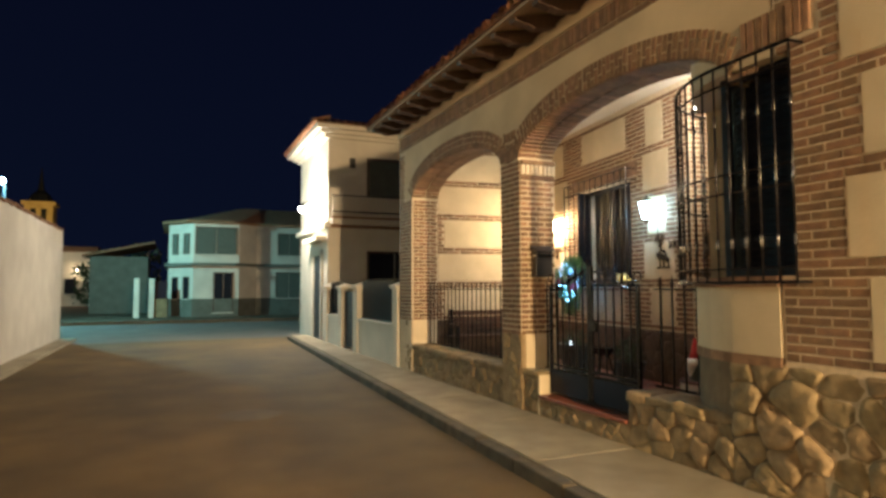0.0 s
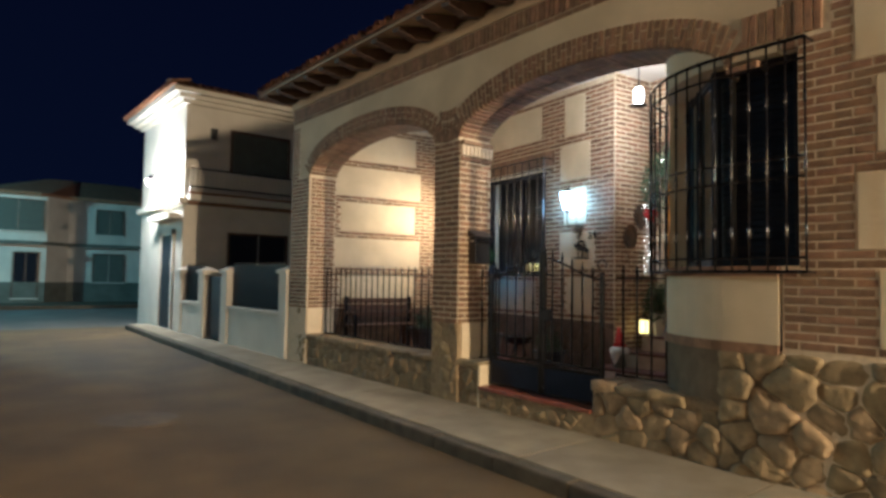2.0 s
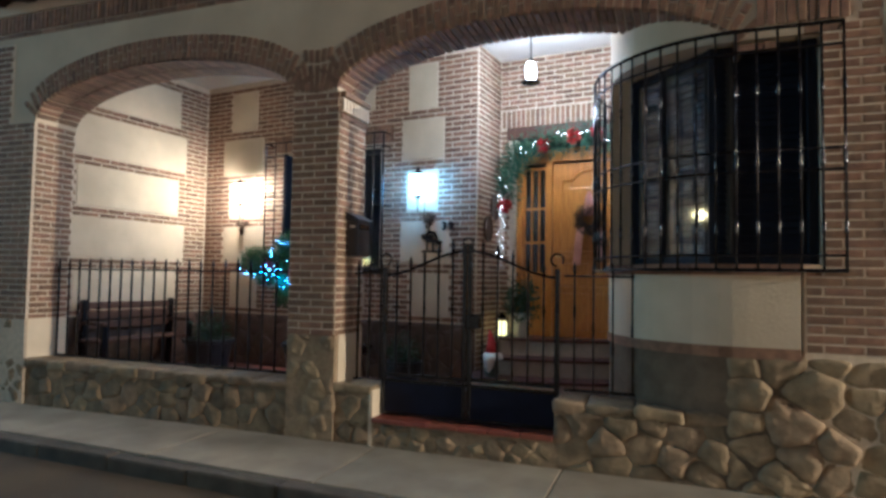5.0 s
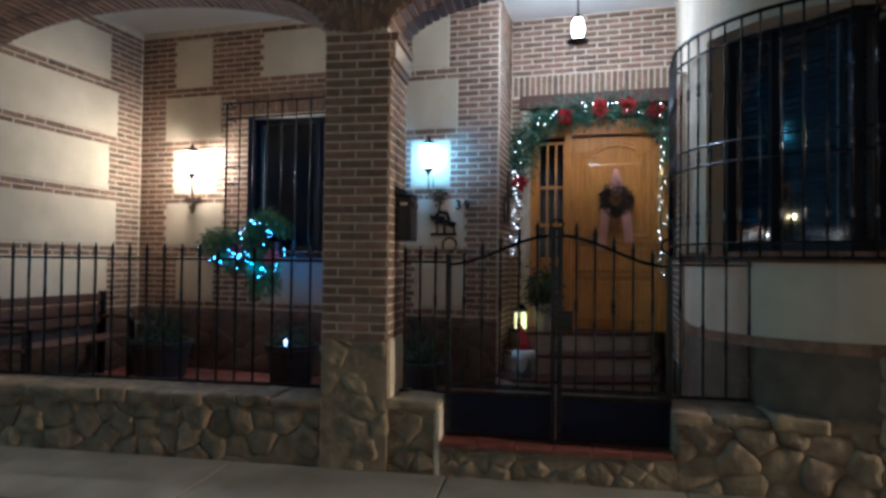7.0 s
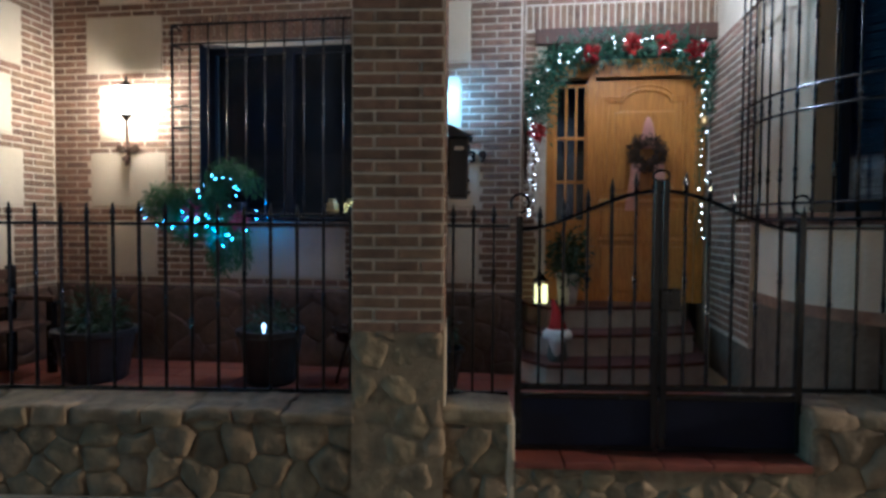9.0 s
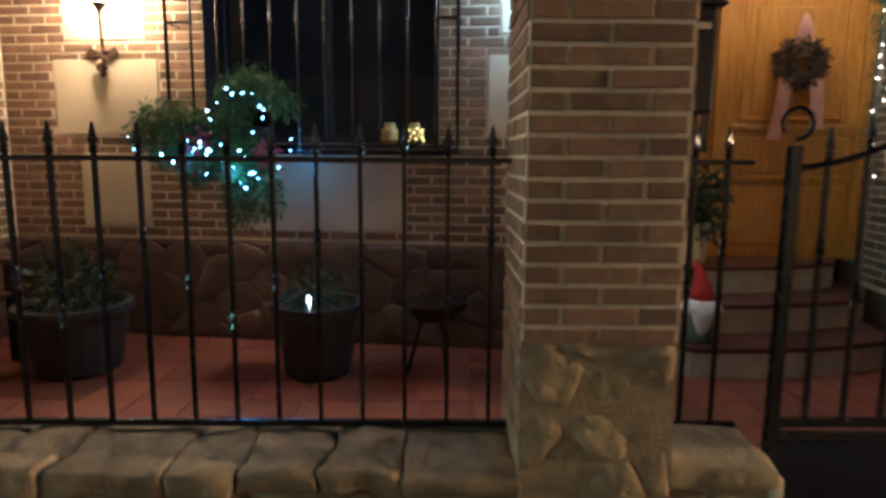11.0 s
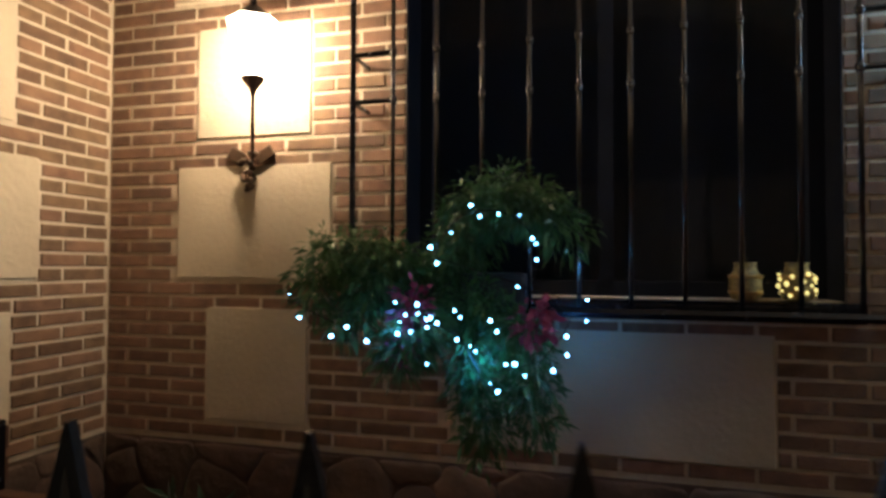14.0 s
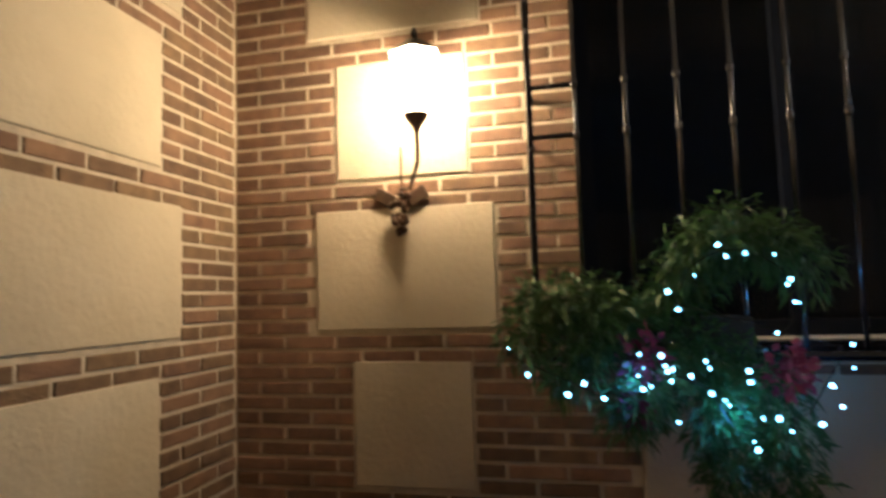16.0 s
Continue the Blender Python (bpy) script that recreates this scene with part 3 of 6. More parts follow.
DOOR_HOLE = (0.22, 1.70, 0.0, 3.17)
bm = bmesh.new()
pierced(bm, DOORWALL, -0.3, 2.2, 0, 4.25, 0.3, (DOOR_HOLE,), front=-0.002)
part("core", bm, MORTAR, door_wall)
bm = bmesh.new()
DOORWALL.slab(bm, 0.10, 1.95, 3.17, 3.32, -0.2, 0.05)
bevel(bm, 0.012)
part("beam", bm, DARK_WOOD, door_wall, "dark wooden lintel beam")
# back of the niche round the door, coloured dark for the unlit hall
bm = bmesh.new()
DOORWALL.slab(bm, 0.0, 2.2, 0.0, 3.3, -0.62, -0.42)
part("niche_back", bm, DARK_ROOM, door_wall)

# panels
def panel(parent, face, s0, s1, z0, z1, d=0.007):
    bm = bmesh.new()
    face.slab(bm, s0, s1, z0, z1, -0.03, d)
    bevel(bm, 0.004, 1)
    part("panel", bm, PANEL, parent)
    return (s0 - 0.003, s1 + 0.003, z0 - 0.004, z1 + 0.004)


R = ROWS_Z
back_holes = [WIN,
              panel(back_wall, BACK, 0.55, 1.05, *R[0]), panel(back_wall, BACK, 0.39, 1.16, *R[1]), panel(back_wall, BACK, 0.49, 1.06, *R[2]),
              panel(back_wall, BACK, 0.36, 1.12, *R[3]), panel(back_wall, BACK, 0.50, 0.99, R[4][0], 4.05),
              panel(back_wall, BACK, 1.69, 2.88, R[0][0] - 0.02, 1.42),
              panel(back_wall, BACK, 3.56, 4.08, *R[0]), panel(back_wall, BACK, 3.42, 4.08, *R[1]), panel(back_wall, BACK, 3.50, 3.92, *R[2]),
              panel(back_wall, BACK, 3.42, 4.00, *R[3]), panel(back_wall, BACK, 3.50, 3.90, R[4][0], 4.05), panel(back_wall, BACK, 1.69, 2.99, 3.55, 4.05)]
side_holes = []
for k, (z0, z1) in enumerate(R):
    side_holes.append(panel(end_wall, SIDE, 0.16 if k % 2 else 0.28, 1.75 if k % 2 == 0 else 1.87, z0, min(z1, 4.05)))
front_holes = []
for k, (z0, z1) in enumerate(R):
    z0, z1 = z0 + 0.045, z1 + 0.045
    e = -2.45 if k % 2 == 0 else -2.57
    front_holes.append(panel(right_wall, FRONT, e, -1.35, z0, min(z1, 4.03)))
    front_holes.append(panel(right_wall, FRONT, -0.85, 0.55, z0, min(z1, 4.03)))

# porch floor and ceiling, threshold and steps
floor = thing("floor_porch", "reddish terracotta tiled porch floor", "floor", kind="structure")
bm = bmesh.new()
box(bm, (4.3, 3.5, -0.1), (7.0, 10.9, FLOOR - 0.012))
part("bed", bm, STONE_MORTAR, floor)
tile = bpy.data.meshes.new("tile")
tb = bx((-0.146, -0.146, -0.012), (0.146, 0.146, 0.0), 0.004, 1)
tb.to_mesh(tile), tb.free()
tile.materials.append(TERRACOTTA)
for i in range(8):
    for j in range(21):
        ob = new("tile", tile)
        ob.parent = floor
        ob.matrix_local = pose(4.52 + i * 0.3, 4.62 + j * 0.3, FLOOR + random.uniform(-0.001, 0.001))
bm = bmesh.new()
box(bm, (3.95, 3.2, 4.20), (7.2, 11.0, 4.40))
solid("ceiling_porch", bm, WHITE_CEIL, "white plastered porch ceiling", "ceiling")
threshold = thing("threshold", "red tiled gate threshold above the pavement", "threshold", kind="structure")
part("riser", bx((FX + 0.02, 4.70, -0.05), (4.45, 6.27, 0.195)), STONE_MORTAR, threshold)
for k in range(6):
    part("tile", bx((FX - 0.01, 4.73 + 0.254 * k, 0.195), (4.43, 4.978 + 0.254 * k, 0.232), 0.008, 2), TERRACOTTA, threshold)

steps = thing("steps_entrance", "three rounded pale tiled steps up to the front door", "steps", kind="structure")
for k in range(3):
    z1 = FLOOR + 0.19 * (k + 1)
    # pale lit risers; treads with their shade in the tile colour
    for name, mat, zz0, zz1, g in (("riser", STEP_TILE, FLOOR if k == 0 else z1 - 0.19, z1 - 0.03, 0.0), ("tread", SHADED_TREAD_TILE, z1 - 0.03, z1, 0.025)):
        bm = bmesh.new()
        x0 = 5.62 + 0.32 * k - g
        pts = [(7.1, 6.0), (x0 + 0.28, 6.02 - 0.06 * k), (x0 + 0.03, 5.85 - 0.05 * k)] + [(x0 + 0.02 + 0.22 * (i / 5) ** 2, 5.6 - 0.22 * i) for i in range(6)] + [(7.1, 4.20)]
        lo = [bm.verts.new((x, y, zz0)) for x, y in pts]
        hi = [bm.verts.new((x, y, zz1)) for x, y in pts]
        bm.faces.new(lo[::-1]), bm.faces.new(hi)
        for i in range(len(pts)):
            j = (i + 1) % len(pts)
            bm.faces.new((lo[i], lo[j], hi[j], hi[i]))
        bmesh.ops.recalc_face_normals(bm, faces=bm.faces[:])
        part(name, bm, mat, steps)

# low stone walls
LOW = Face(FX + 0.02, 0, 0, -1)
low_walls = []
for name, y0, y1, top in (("wall_low_far", 7.09, 10.42, 0.475), ("wall_low_stub", 6.26, 6.63, 0.485), ("wall_low_near", 3.50, 4.72, 0.50)):
    w = thing(name, "low wall of ochre field stones with stone coping", "stone wall", kind="structure")
    part("core", bx((FX + 0.03, y0, -0.05), (4.30, y1, top - 0.05)), STONE_MORTAR, w)
    cuts, rnd = [y0], random.Random(int(y0 * 10))
    while y1 - cuts[-1] > 0.42:
        cuts.append(cuts[-1] + rnd.uniform(0.18, 0.40))
    cuts.append(y1)
    for a, b in zip(cuts, cuts[1:]):
        bm = bx((FX - 0.004 + rnd.uniform(-0.012, 0.012), a + 0.002, top - rnd.uniform(0.07, 0.10)), (4.31, b - 0.002, top + rnd.uniform(-0.010, 0.006)), 0.022, 2)
        bmesh.ops.subdivide_edges(bm, edges=[e for e in bm.edges if e.calc_length() > 0.10], cuts=5, use_grid_fill=True)
        for v in bm.verts:
            v.co += 0.022 * noise.noise_vector(v.co * 7) + 0.013 * noise.noise_vector(v.co * 21)
        part("coping_stone", bm, STONE, w, smooth=True)
    low_walls.append((w, y0, y1, top))

# eaves: cornice of upright bricks, rafters and tiled edge
roof = thing("roof_front", "tiled roof edge on dark wooden rafter ends", "roof", kind="structure")
bm = bmesh.new()
box(bm, (3.86, -6, 4.27), (4.4, 11.06, 4.40))
part("plate", bm, PLASTER, roof)
slope = math.atan2(0.55, 2.2)
bm = bmesh.new()
mbox(bm, pose(3.30, 2.55, 4.35, 0, -math.degrees(slope), 0) @ pose(2.3, 0, 0.075), 4.6, 17.2, 0.03)
part("boards", bm, LIT_BOARD, roof)
rb = bmesh.new()
prof = [(0.0, 0.0), (0.70, 0.0), (0.70, -0.16), (0.30, -0.16), (0.22, -0.145), (0.16, -0.10), (0.12, -0.095), (0.05, -0.06), (0.0, -0.045)]
lo = [rb.verts.new((x, -0.06, z)) for x, z in prof]
hi = [rb.verts.new((x, 0.06, z)) for x, z in prof]
rb.faces.new(lo), rb.faces.new(hi[::-1])
for i in range(len(prof)):
    j = (i + 1) % len(prof)
    rb.faces.new((lo[j], lo[i], hi[i], hi[j]))
rafter = finish("rafter", rb, RAFTER)
for k in range(36):
    ob = new("rafter", rafter)
    ob.parent = roof
    ob.matrix_local = pose(3.33, 10.95 - 0.47 * k, 4.405, 0, -math.degrees(slope), 0)
tm = bmesh.new()
for k, r in ((0, 0.085), (1, 0.07)):
    for side in (0, 1):
        ring = [tm.verts.new((0.48 * side, r * math.cos(math.pi * i / 8), r * math.sin(math.pi * i / 8))) for i in range(9)]
        if side == 0:
            first = ring
    for i in range(8):
        tm.faces.new((first[i], first[i + 1], ring[i + 1], ring[i]))
roof_tile = finish("roof_tile", tm, ROOF, True)
for k in range(86):
    ob = new("roof_tile", roof_tile)
    ob.parent = roof
    ob.matrix_local = pose(3.24 + random.uniform(-0.015, 0.015), 11.02 - 0.2 * k, 4.455, 0, -math.degrees(slope), random.uniform(-1, 1))
bm = bmesh.new()
mbox(bm, pose(3.24, 2.55, 4.35, 0, -math.degrees(slope), 0) @ pose(2.35, 0, 0.115), 4.6, 17.2, 0.04)
part("tile_bed", bm, ROOF, roof)
# rear of the house closes the place
bm = bmesh.new()
box(bm, (7.3, -4, 0), (7.6, 11.05, 5.2))
solid("wall_house_rear", bm, PLASTER, "plain inner wall closing the house", "wall")
bm = bmesh.new()
box(bm, (4.3, 10.80, 0), (7.3, 11.04, 4.9))
solid("wall_gable", bm, PLASTER, "plain cream gable wall of the brick house", "wall")

# ---- the white house beyond the yard ----
def corrugated(bm, face, s0, s1, z0, z1, pitch, d0, d1):
    """One sheet of overlapping slats, each leaning out at its foot."""
    n = max(4, int((z1 - z0) / pitch))
    rows = []
    for k in range(n):
        lo, hi = z0 + (z1 - z0) * k / n, z0 + (z1 - z0) * (k + 1) / n
        rows += [(lo, d1), (hi - 0.004, d0)]
    rows = [(z0, d0 - 0.012)] + rows + [(z1, d0 - 0.012)]
    line = [(bm.verts.new(face.at(s0, z, d)), bm.verts.new(face.at(s1, z, d))) for z, d in rows]
    for p, q in zip(line, line[1:]):
        bm.faces.new((p[0], p[1], q[1], q[0]))


def window_unit(parent, face, s0, s1, z0, z1, mat, divide=2, label="closed shutter"):
    """A recessed opening with frame, sill and slatted shutter leaves."""
    win = new("window")
    win.parent = parent
    for a, b, c, d in ((s0 - 0.05, s0, z0, z1), (s1, s1 + 0.05, z0, z1), (s0 - 0.05, s1 + 0.05, z1, z1 + 0.06)):
        bm = bmesh.new()
        face.slab(bm, a, b, c, d, -0.1, 0.045)
        part("frame", bm, DARK_WOOD, win)
    bm = bmesh.new()
    face.slab(bm, s0 - 0.08, s1 + 0.08, z0 - 0.06, z0, -0.05, 0.07)
    bevel(bm, 0.008, 1)
    part("sill", bm, WHITE, win)
    for i in range(divide):
        a, b = s0 + (s1 - s0) * i / divide + 0.015, s0 + (s1 - s0) * (i + 1) / divide - 0.015
        bm = bmesh.new()
        corrugated(bm, face, a, b, z0, z1, 0.055, 0.010, 0.024)
        part("shutter", bm, mat, win)
    return win


white_house = thing("white_house", "white two-storey house with tiled cornice and balcony", "house", (4.0, 17.5, 0))
white_house.matrix_world = Matrix()
WF = Face(4.0, 17.5, 1, 0)                    # faces the yard
WS = Face(4.0, 21.6, 0, -1)                    # faces the lane
bm = bmesh.new()
box(bm, (4.0, 17.5, -0.1), (14.0, 21.6, 6.0))
part("wall", bm, WHITE, white_house)
bm = bmesh.new()
for g, z0, z1 in ((0.12, 5.78, 5.88), (0.26, 5.88, 5.98), (0.42, 5.98, 6.10)):
    box(bm, (4.0 - g, 17.5 - g, z0), (14.0, 21.6 + g, z1))
part("cornice", bm, WHITE, white_house)
roof_w = new("roof")
roof_w.parent = white_house
bm = bmesh.new()
v = [bm.verts.new(p) for p in ((3.5, 17.0, 6.11), (14, 17.0, 6.11), (14, 22.1, 6.11), (3.5, 22.1, 6.11), (6.0, 19.5, 6.9), (14, 19.5, 6.9))]
for f in ((0, 1, 5, 4), (2, 3, 4, 5), (3, 0, 4), (1, 2, 5), (3, 2, 1, 0)):
    bm.faces.new([v[i] for i in f])
part("slope", bm, ROOF, roof_w)
for k in range(30):
    ob = new("roof_tile", roof_tile)
    ob.parent = roof_w
    ob.matrix_local = pose(3.55 + 0.22 * k, 16.98, 6.12, 0, -14, 90)
for k in range(23):
    ob = new("roof_tile", roof_tile)
    ob.parent = roof_w
    ob.matrix_local = pose(3.48, 17.05 + 0.22 * k, 6.12, 0, -14, 0)
window_unit(white_house, WF, 1.20, 2.80, 4.15, 5.22, SHUTTER_GREY, 1)
window_unit(white_house, WF, 1.20, 2.80, 1.35, 2.48, SHUTTER, 2)
window_unit(white_house, WF, 3.15, 3.75, 3.45, 5.40, SHUTTER, 1)
# balcony
balcony = new("balcony")
balcony.parent = white_house
bm = bmesh.new()
WF.slab(bm, 0.05, 4.6, 3.28, 3.44, -0.1, 0.35)
bevel(bm, 0.01, 1)
part("slab", bm, WHITE, balcony)
bm = bmesh.new()
WF.slab(bm, 0.0, 4.7, 3.20, 3.275, -0.1, 0.18)
WF.slab(bm, 0.04, 4.62, 3.445, 3.50, 0.24, 0.36)
bevel(bm, 0.006, 1)
part("band", bm, ROOF, balcony, "brown tiled edging")
for z in (3.62, 4.08):
    bm = bmesh.new()
    WF.slab(bm, 0.05, 4.6, z, z + 0.03, 0.29, 0.32)
    part("rail", bm, IRON, balcony)
bar = finish("baluster", bx((-0.014, -0.014, 3.44), (0.014, 0.014, 4.09)), WHITE)
for k in range(38):
    ob = new("baluster", bar)
    ob.parent = balcony
    ob.matrix_local = Matrix.Translation(WF.at(0.07 + 0.12 * k, 0, 0.305))
bm = bmesh.new()
WF.slab(bm, 0.62, 0.80, 4.95, 5.25, -0.02, 0.05)
bevel(bm, 0.03, 2)
part("vent", bm, POT_DARK, white_house, "dark wall ornament")
# door on the lane with pale surround
door_w = new("door")
door_w.parent = white_house
bm = bmesh.new()
WS.slab(bm, 2.35, 3.35, 0.0, 2.45, -0.1, 0.012)
part("leaf", bm, SHUTTER, door_w)
for a, b, c, d in ((2.20, 2.35, 0, 2.6), (3.35, 3.50, 0, 2.6), (2.20, 3.50, 2.45, 2.6)):
    bm = bmesh.new()
    WS.slab(bm, a, b, c, d, -0.05, 0.05)
    part("surround", bm, WHITE, door_w)
bm = bmesh.new()
WS.slab(bm, 1.9, 3.9, 2.85, 2.98, -0.05, 0.30)
part("ledge", bm, WHITE, white_house)
bm = bmesh.new()
WS.slab(bm, 0.0, 4.3, 3.20, 3.34, -0.05, 0.16)
part("string_course", bm, WHITE, white_house)
# lamp on the lane side
street = thing("street_lamp", "glaring wall street lamp on the white house", "street lamp", (4.0, 18.9, 3.9))
bm = bmesh.new()
tube(bm, [(0, 0, 0.2), (-0.2, 0, 0.25), (-0.42, 0, 0.16)], 0.02)
part("bracket", bm, IRON, street)
bm = bmesh.new()
lathe(bm, [(0.05, 0.14), (0.13, 0.02), (0.14, 0.0)], 14, (-0.45, 0, 0))
part("hood", bm, IRON, street)
bm = bmesh.new()
lathe(bm, [(0.04, -0.13), (0.10, -0.08), (0.12, 0.0)], 14, (-0.45, 0, 0))
part("bulb", bm, LAMP_STREET, street, smooth=True).visible_shadow = False

# garden wall of the yard: white posts, low wall, dark sheet infill and a narrow gate
yard = thing("garden_wall", "low white garden wall with capped posts and dark screens", "garden wall", kind="structure")
for y0, y1 in ((11.10, 11.40), (13.90, 14.25), (15.35, 15.70), (17.0, 17.32)):
    part("post", bx((3.86, y0, -0.03), (4.14, y1, 1.46), 0.01), WHITE, yard)
    bm = bx((3.82, y0 - 0.04, 1.46), (4.18, y1 + 0.04, 1.52), 0.01)
    part("post_cap", bm, WHITE, yard)
    bm = bmesh.new()
    v = [bm.verts.new(p) for p in ((3.84, y0 - 0.02, 1.522), (4.16, y0 - 0.02, 1.522), (4.16, y1 + 0.02, 1.522), (3.84, y1 + 0.02, 1.522), (4.0, (y0 + y1) / 2, 1.60))]
    for f in ((0, 1, 4), (1, 2, 4), (2, 3, 4), (3, 0, 4), (3, 2, 1, 0)):
        bm.faces.new([v[i] for i in f])
    part("post_top", bm, WHITE, yard)
for y0, y1 in ((11.40, 13.90), (15.70, 17.0)):
    part("low_wall", bx((3.90, y0, -0.03), (4.10, y1, 0.72)), WHITE, yard)
    part("coping", bx((3.86, y0, 0.722), (4.14, y1, 0.78), 0.01), WHITE, yard)
    part("screen", bx((3.99, y0 + 0.01, 0.80), (4.01, y1 - 0.01, 1.62)), IRON_BLUE, yard)
    for k in range(int((y1 - y0) / 0.12)):
        part("bar", bx((3.972, y0 + 0.06 + 0.12 * k, 0.79), (3.986, y0 + 0.074 + 0.12 * k, 1.66)), IRON, yard)
gate_y = new("gate")
gate_y.parent = yard
part("leaf", bx((3.98, 14.27, 0.03), (4.02, 15.33, 1.38), 0.006), IRON_BLUE, gate_y)
bm = bmesh.new()
box(bm, (4.3, 11.06, -0.1), (14, 17.5, -0.01))
solid("yard_ground", bm, CONCRETE, "bare concrete yard behind the garden wall", "ground")
bm = bmesh.new()
box(bm, (13.6, 11.06, -0.1), (14, 17.5, 3.0))
solid("yard_wall", bm, WHITE, "plain white wall at the back of the yard", "wall")

# ---- left side: long white wall with tiled top ----
lane_wall = thing("wall_lane", "rough white-rendered lane wall with a tiled top", "wall", kind="structure")
bm = bmesh.new()
box(bm, (-3.9, -12, -0.2), (-3.2, 22.6, 3.32))
bevel(bm, 0.05, 2)
part("render", bm, WHITE, lane_wall)
bm = bmesh.new()
for k in range(170):
    mbox(bm, pose(-3.55 + random.uniform(-0.02, 0.02), -11.8 + 0.202 * k, 3.34 + random.uniform(-0.015, 0.02), 0, 8, 0), 0.8, 0.17, 0.06)
ob = part("coping_tiles", bm, ROOF, lane_wall)
ob["kind"] = "stuff"
bm = bmesh.new()
lathe(bm, [(0.06, -0.1), (0.045, 1.2), (0.035, 4.4)], 10)
lamp_behind = thing("street_lamp", "street lamp on a curved post beside the kerb", "street lamp", (3.30, -11.0, -0.13))
part("post", bm, IRON, lamp_behind)
bm = bmesh.new()
tube(bm, [(0, 0, 4.35), (-0.15, 0, 4.58), (-0.5, 0, 4.68), (-0.95, 0, 4.58)], 0.025)
part("arm", bm, IRON, lamp_behind)
bm = bmesh.new()
lathe(bm, [(0.17, 4.40), (0.18, 4.46), (0.06, 4.62)], 12, (-0.95, 0, 0))
part("head", bm, IRON, lamp_behind)

# ---- far side of the cross street ----
far_house = thing("corner_house", "pale two-storey corner house with canted front", "house")
bm = bmesh.new()
outline = [(-0.3, 46.0), (-0.3, 40.0), (1.0, 38.2), (3.5, 38.2), (4.6, 39.2), (12.0, 39.2), (12.0, 46.0)]


def prism(bm, pts, z0, z1):
    lo, hi = [bm.verts.new((x, y, z0)) for x, y in pts], [bm.verts.new((x, y, z1)) for x, y in pts]
    bm.faces.new(lo[::-1]), bm.faces.new(hi)
    for i in range(len(pts)):
        j = (i + 1) % len(pts)
        bm.faces.new((lo[i], lo[j], hi[j], hi[i]))
    bmesh.ops.recalc_face_normals(bm, faces=bm.faces[:])


def grown(pts, g):
    cx, cy = sum(p[0] for p in pts) / len(pts), sum(p[1] for p in pts) / len(pts)
    return [(x + math.copysign(g, x - cx), y + math.copysign(g, y - cy)) for x, y in pts]


prism(bm, outline, 0.9, 5.25)
part("wall", bm, WHITE, far_house)
bm = bmesh.new()
prism(bm, grown(outline, 0.03), -0.2, 0.9)
part("plinth", bm, GREY_PLINTH, far_house)
bm = bmesh.new()
prism(bm, grown(outline, 0.22), 2.78, 2.95)
part("string_course", bm, GREY_PLINTH, far_house)
bm = bmesh.new()
prism(bm, grown(outline, 0.35), 5.25, 5.38)
part("eave_course", bm, ROOF, far_house)
bm = bmesh.new()
prism(bm, outline, 5.38, 5.7)
for w in bm.verts:
    if w.co.z > 5.6:
        w.co.x, w.co.y, w.co.z = 6 + (w.co.x - 6) * 0.35, 42.5 + (w.co.y - 42.5) * 0.2, 6.6
part("roof", bm, ROOF, far_house)
FC = Face(1.0, 38.2, 1, 0)
FD = Face(4.6, 39.2, 1, 0)
FL = Face(-0.3, 40.0, 1.3, -1.8)
window_unit(far_house, FC, 0.15, 2.35, 3.45, 4.98, SHUTTER_GREY, 2)
window_unit(far_house, FC, 1.15, 2.15, 0.1, 2.35, SHUTTER, 2)
window_unit(far_house, FD, 1.2, 2.7, 0.9, 2.4, SHUTTER_GREY, 2)
window_unit(far_house, FD, 1.3, 2.6, 3.5, 4.8, SHUTTER_GREY, 2)
for s in (0.45, 1.45):
    window_unit(far_house, FL, s, s + 0.42, 3.45, 4.6, SHUTTER_GREY, 1)
    window_unit(far_house, FL, s, s + 0.42, 0.9, 2.1, SHUTTER, 1)
# planted kerb strip with white gate posts and gate wall
far_wall = thing("boundary_wall", "low stone boundary wall with white gate posts", "garden wall", kind="structure")
part("low_wall", bx((-1.1, 38.4, -0.2), (-0.3, 38.7, 0.9)), STONE, far_wall)
for x in (-2.0, -1.25):
    part("post", bx((x, 38.3, -0.2), (x + 0.28, 38.6, 2.05), 0.02), WHITE, far_wall)
part("screen", bx((-1.0, 38.5, 0.92), (-0.3, 38.55, 1.9)), IRON_BLUE, far_wall)
part("verge_kerb", bx((-14, 31.5, -0.3), (16, 31.8, 0.02), 0.02), KERB, far_wall)

shed = thing("gabled_house", "dim greenish house with a low gabled roof", "house")
bm = bmesh.new()
prism(bm, [(-5.0, 46), (-1.6, 46), (-1.6, 52), (-5.0, 52)], -0.2, 3.6)
part("wall", bm, GREY_PLINTH, shed)
bm = bmesh.new()
v = [bm.verts.new(p) for p in ((-5.4, 45.6, 3.55), (-1.2, 45.6, 4.5), (-1.2, 52, 4.5), (-5.4, 52, 3.55), (-5.4, 45.6, 3.7), (-1.2, 45.6, 4.65), (-1.2, 52, 4.65), (-5.4, 52, 3.7))]
for f in ((0, 3, 2, 1), (4, 5, 6, 7), (0, 1, 5, 4), (1, 2, 6, 5), (2, 3, 7, 6), (3, 0, 4, 7)):
    bm.faces.new([v[i] for i in f])
part("roof", bm, ROOF, shed)

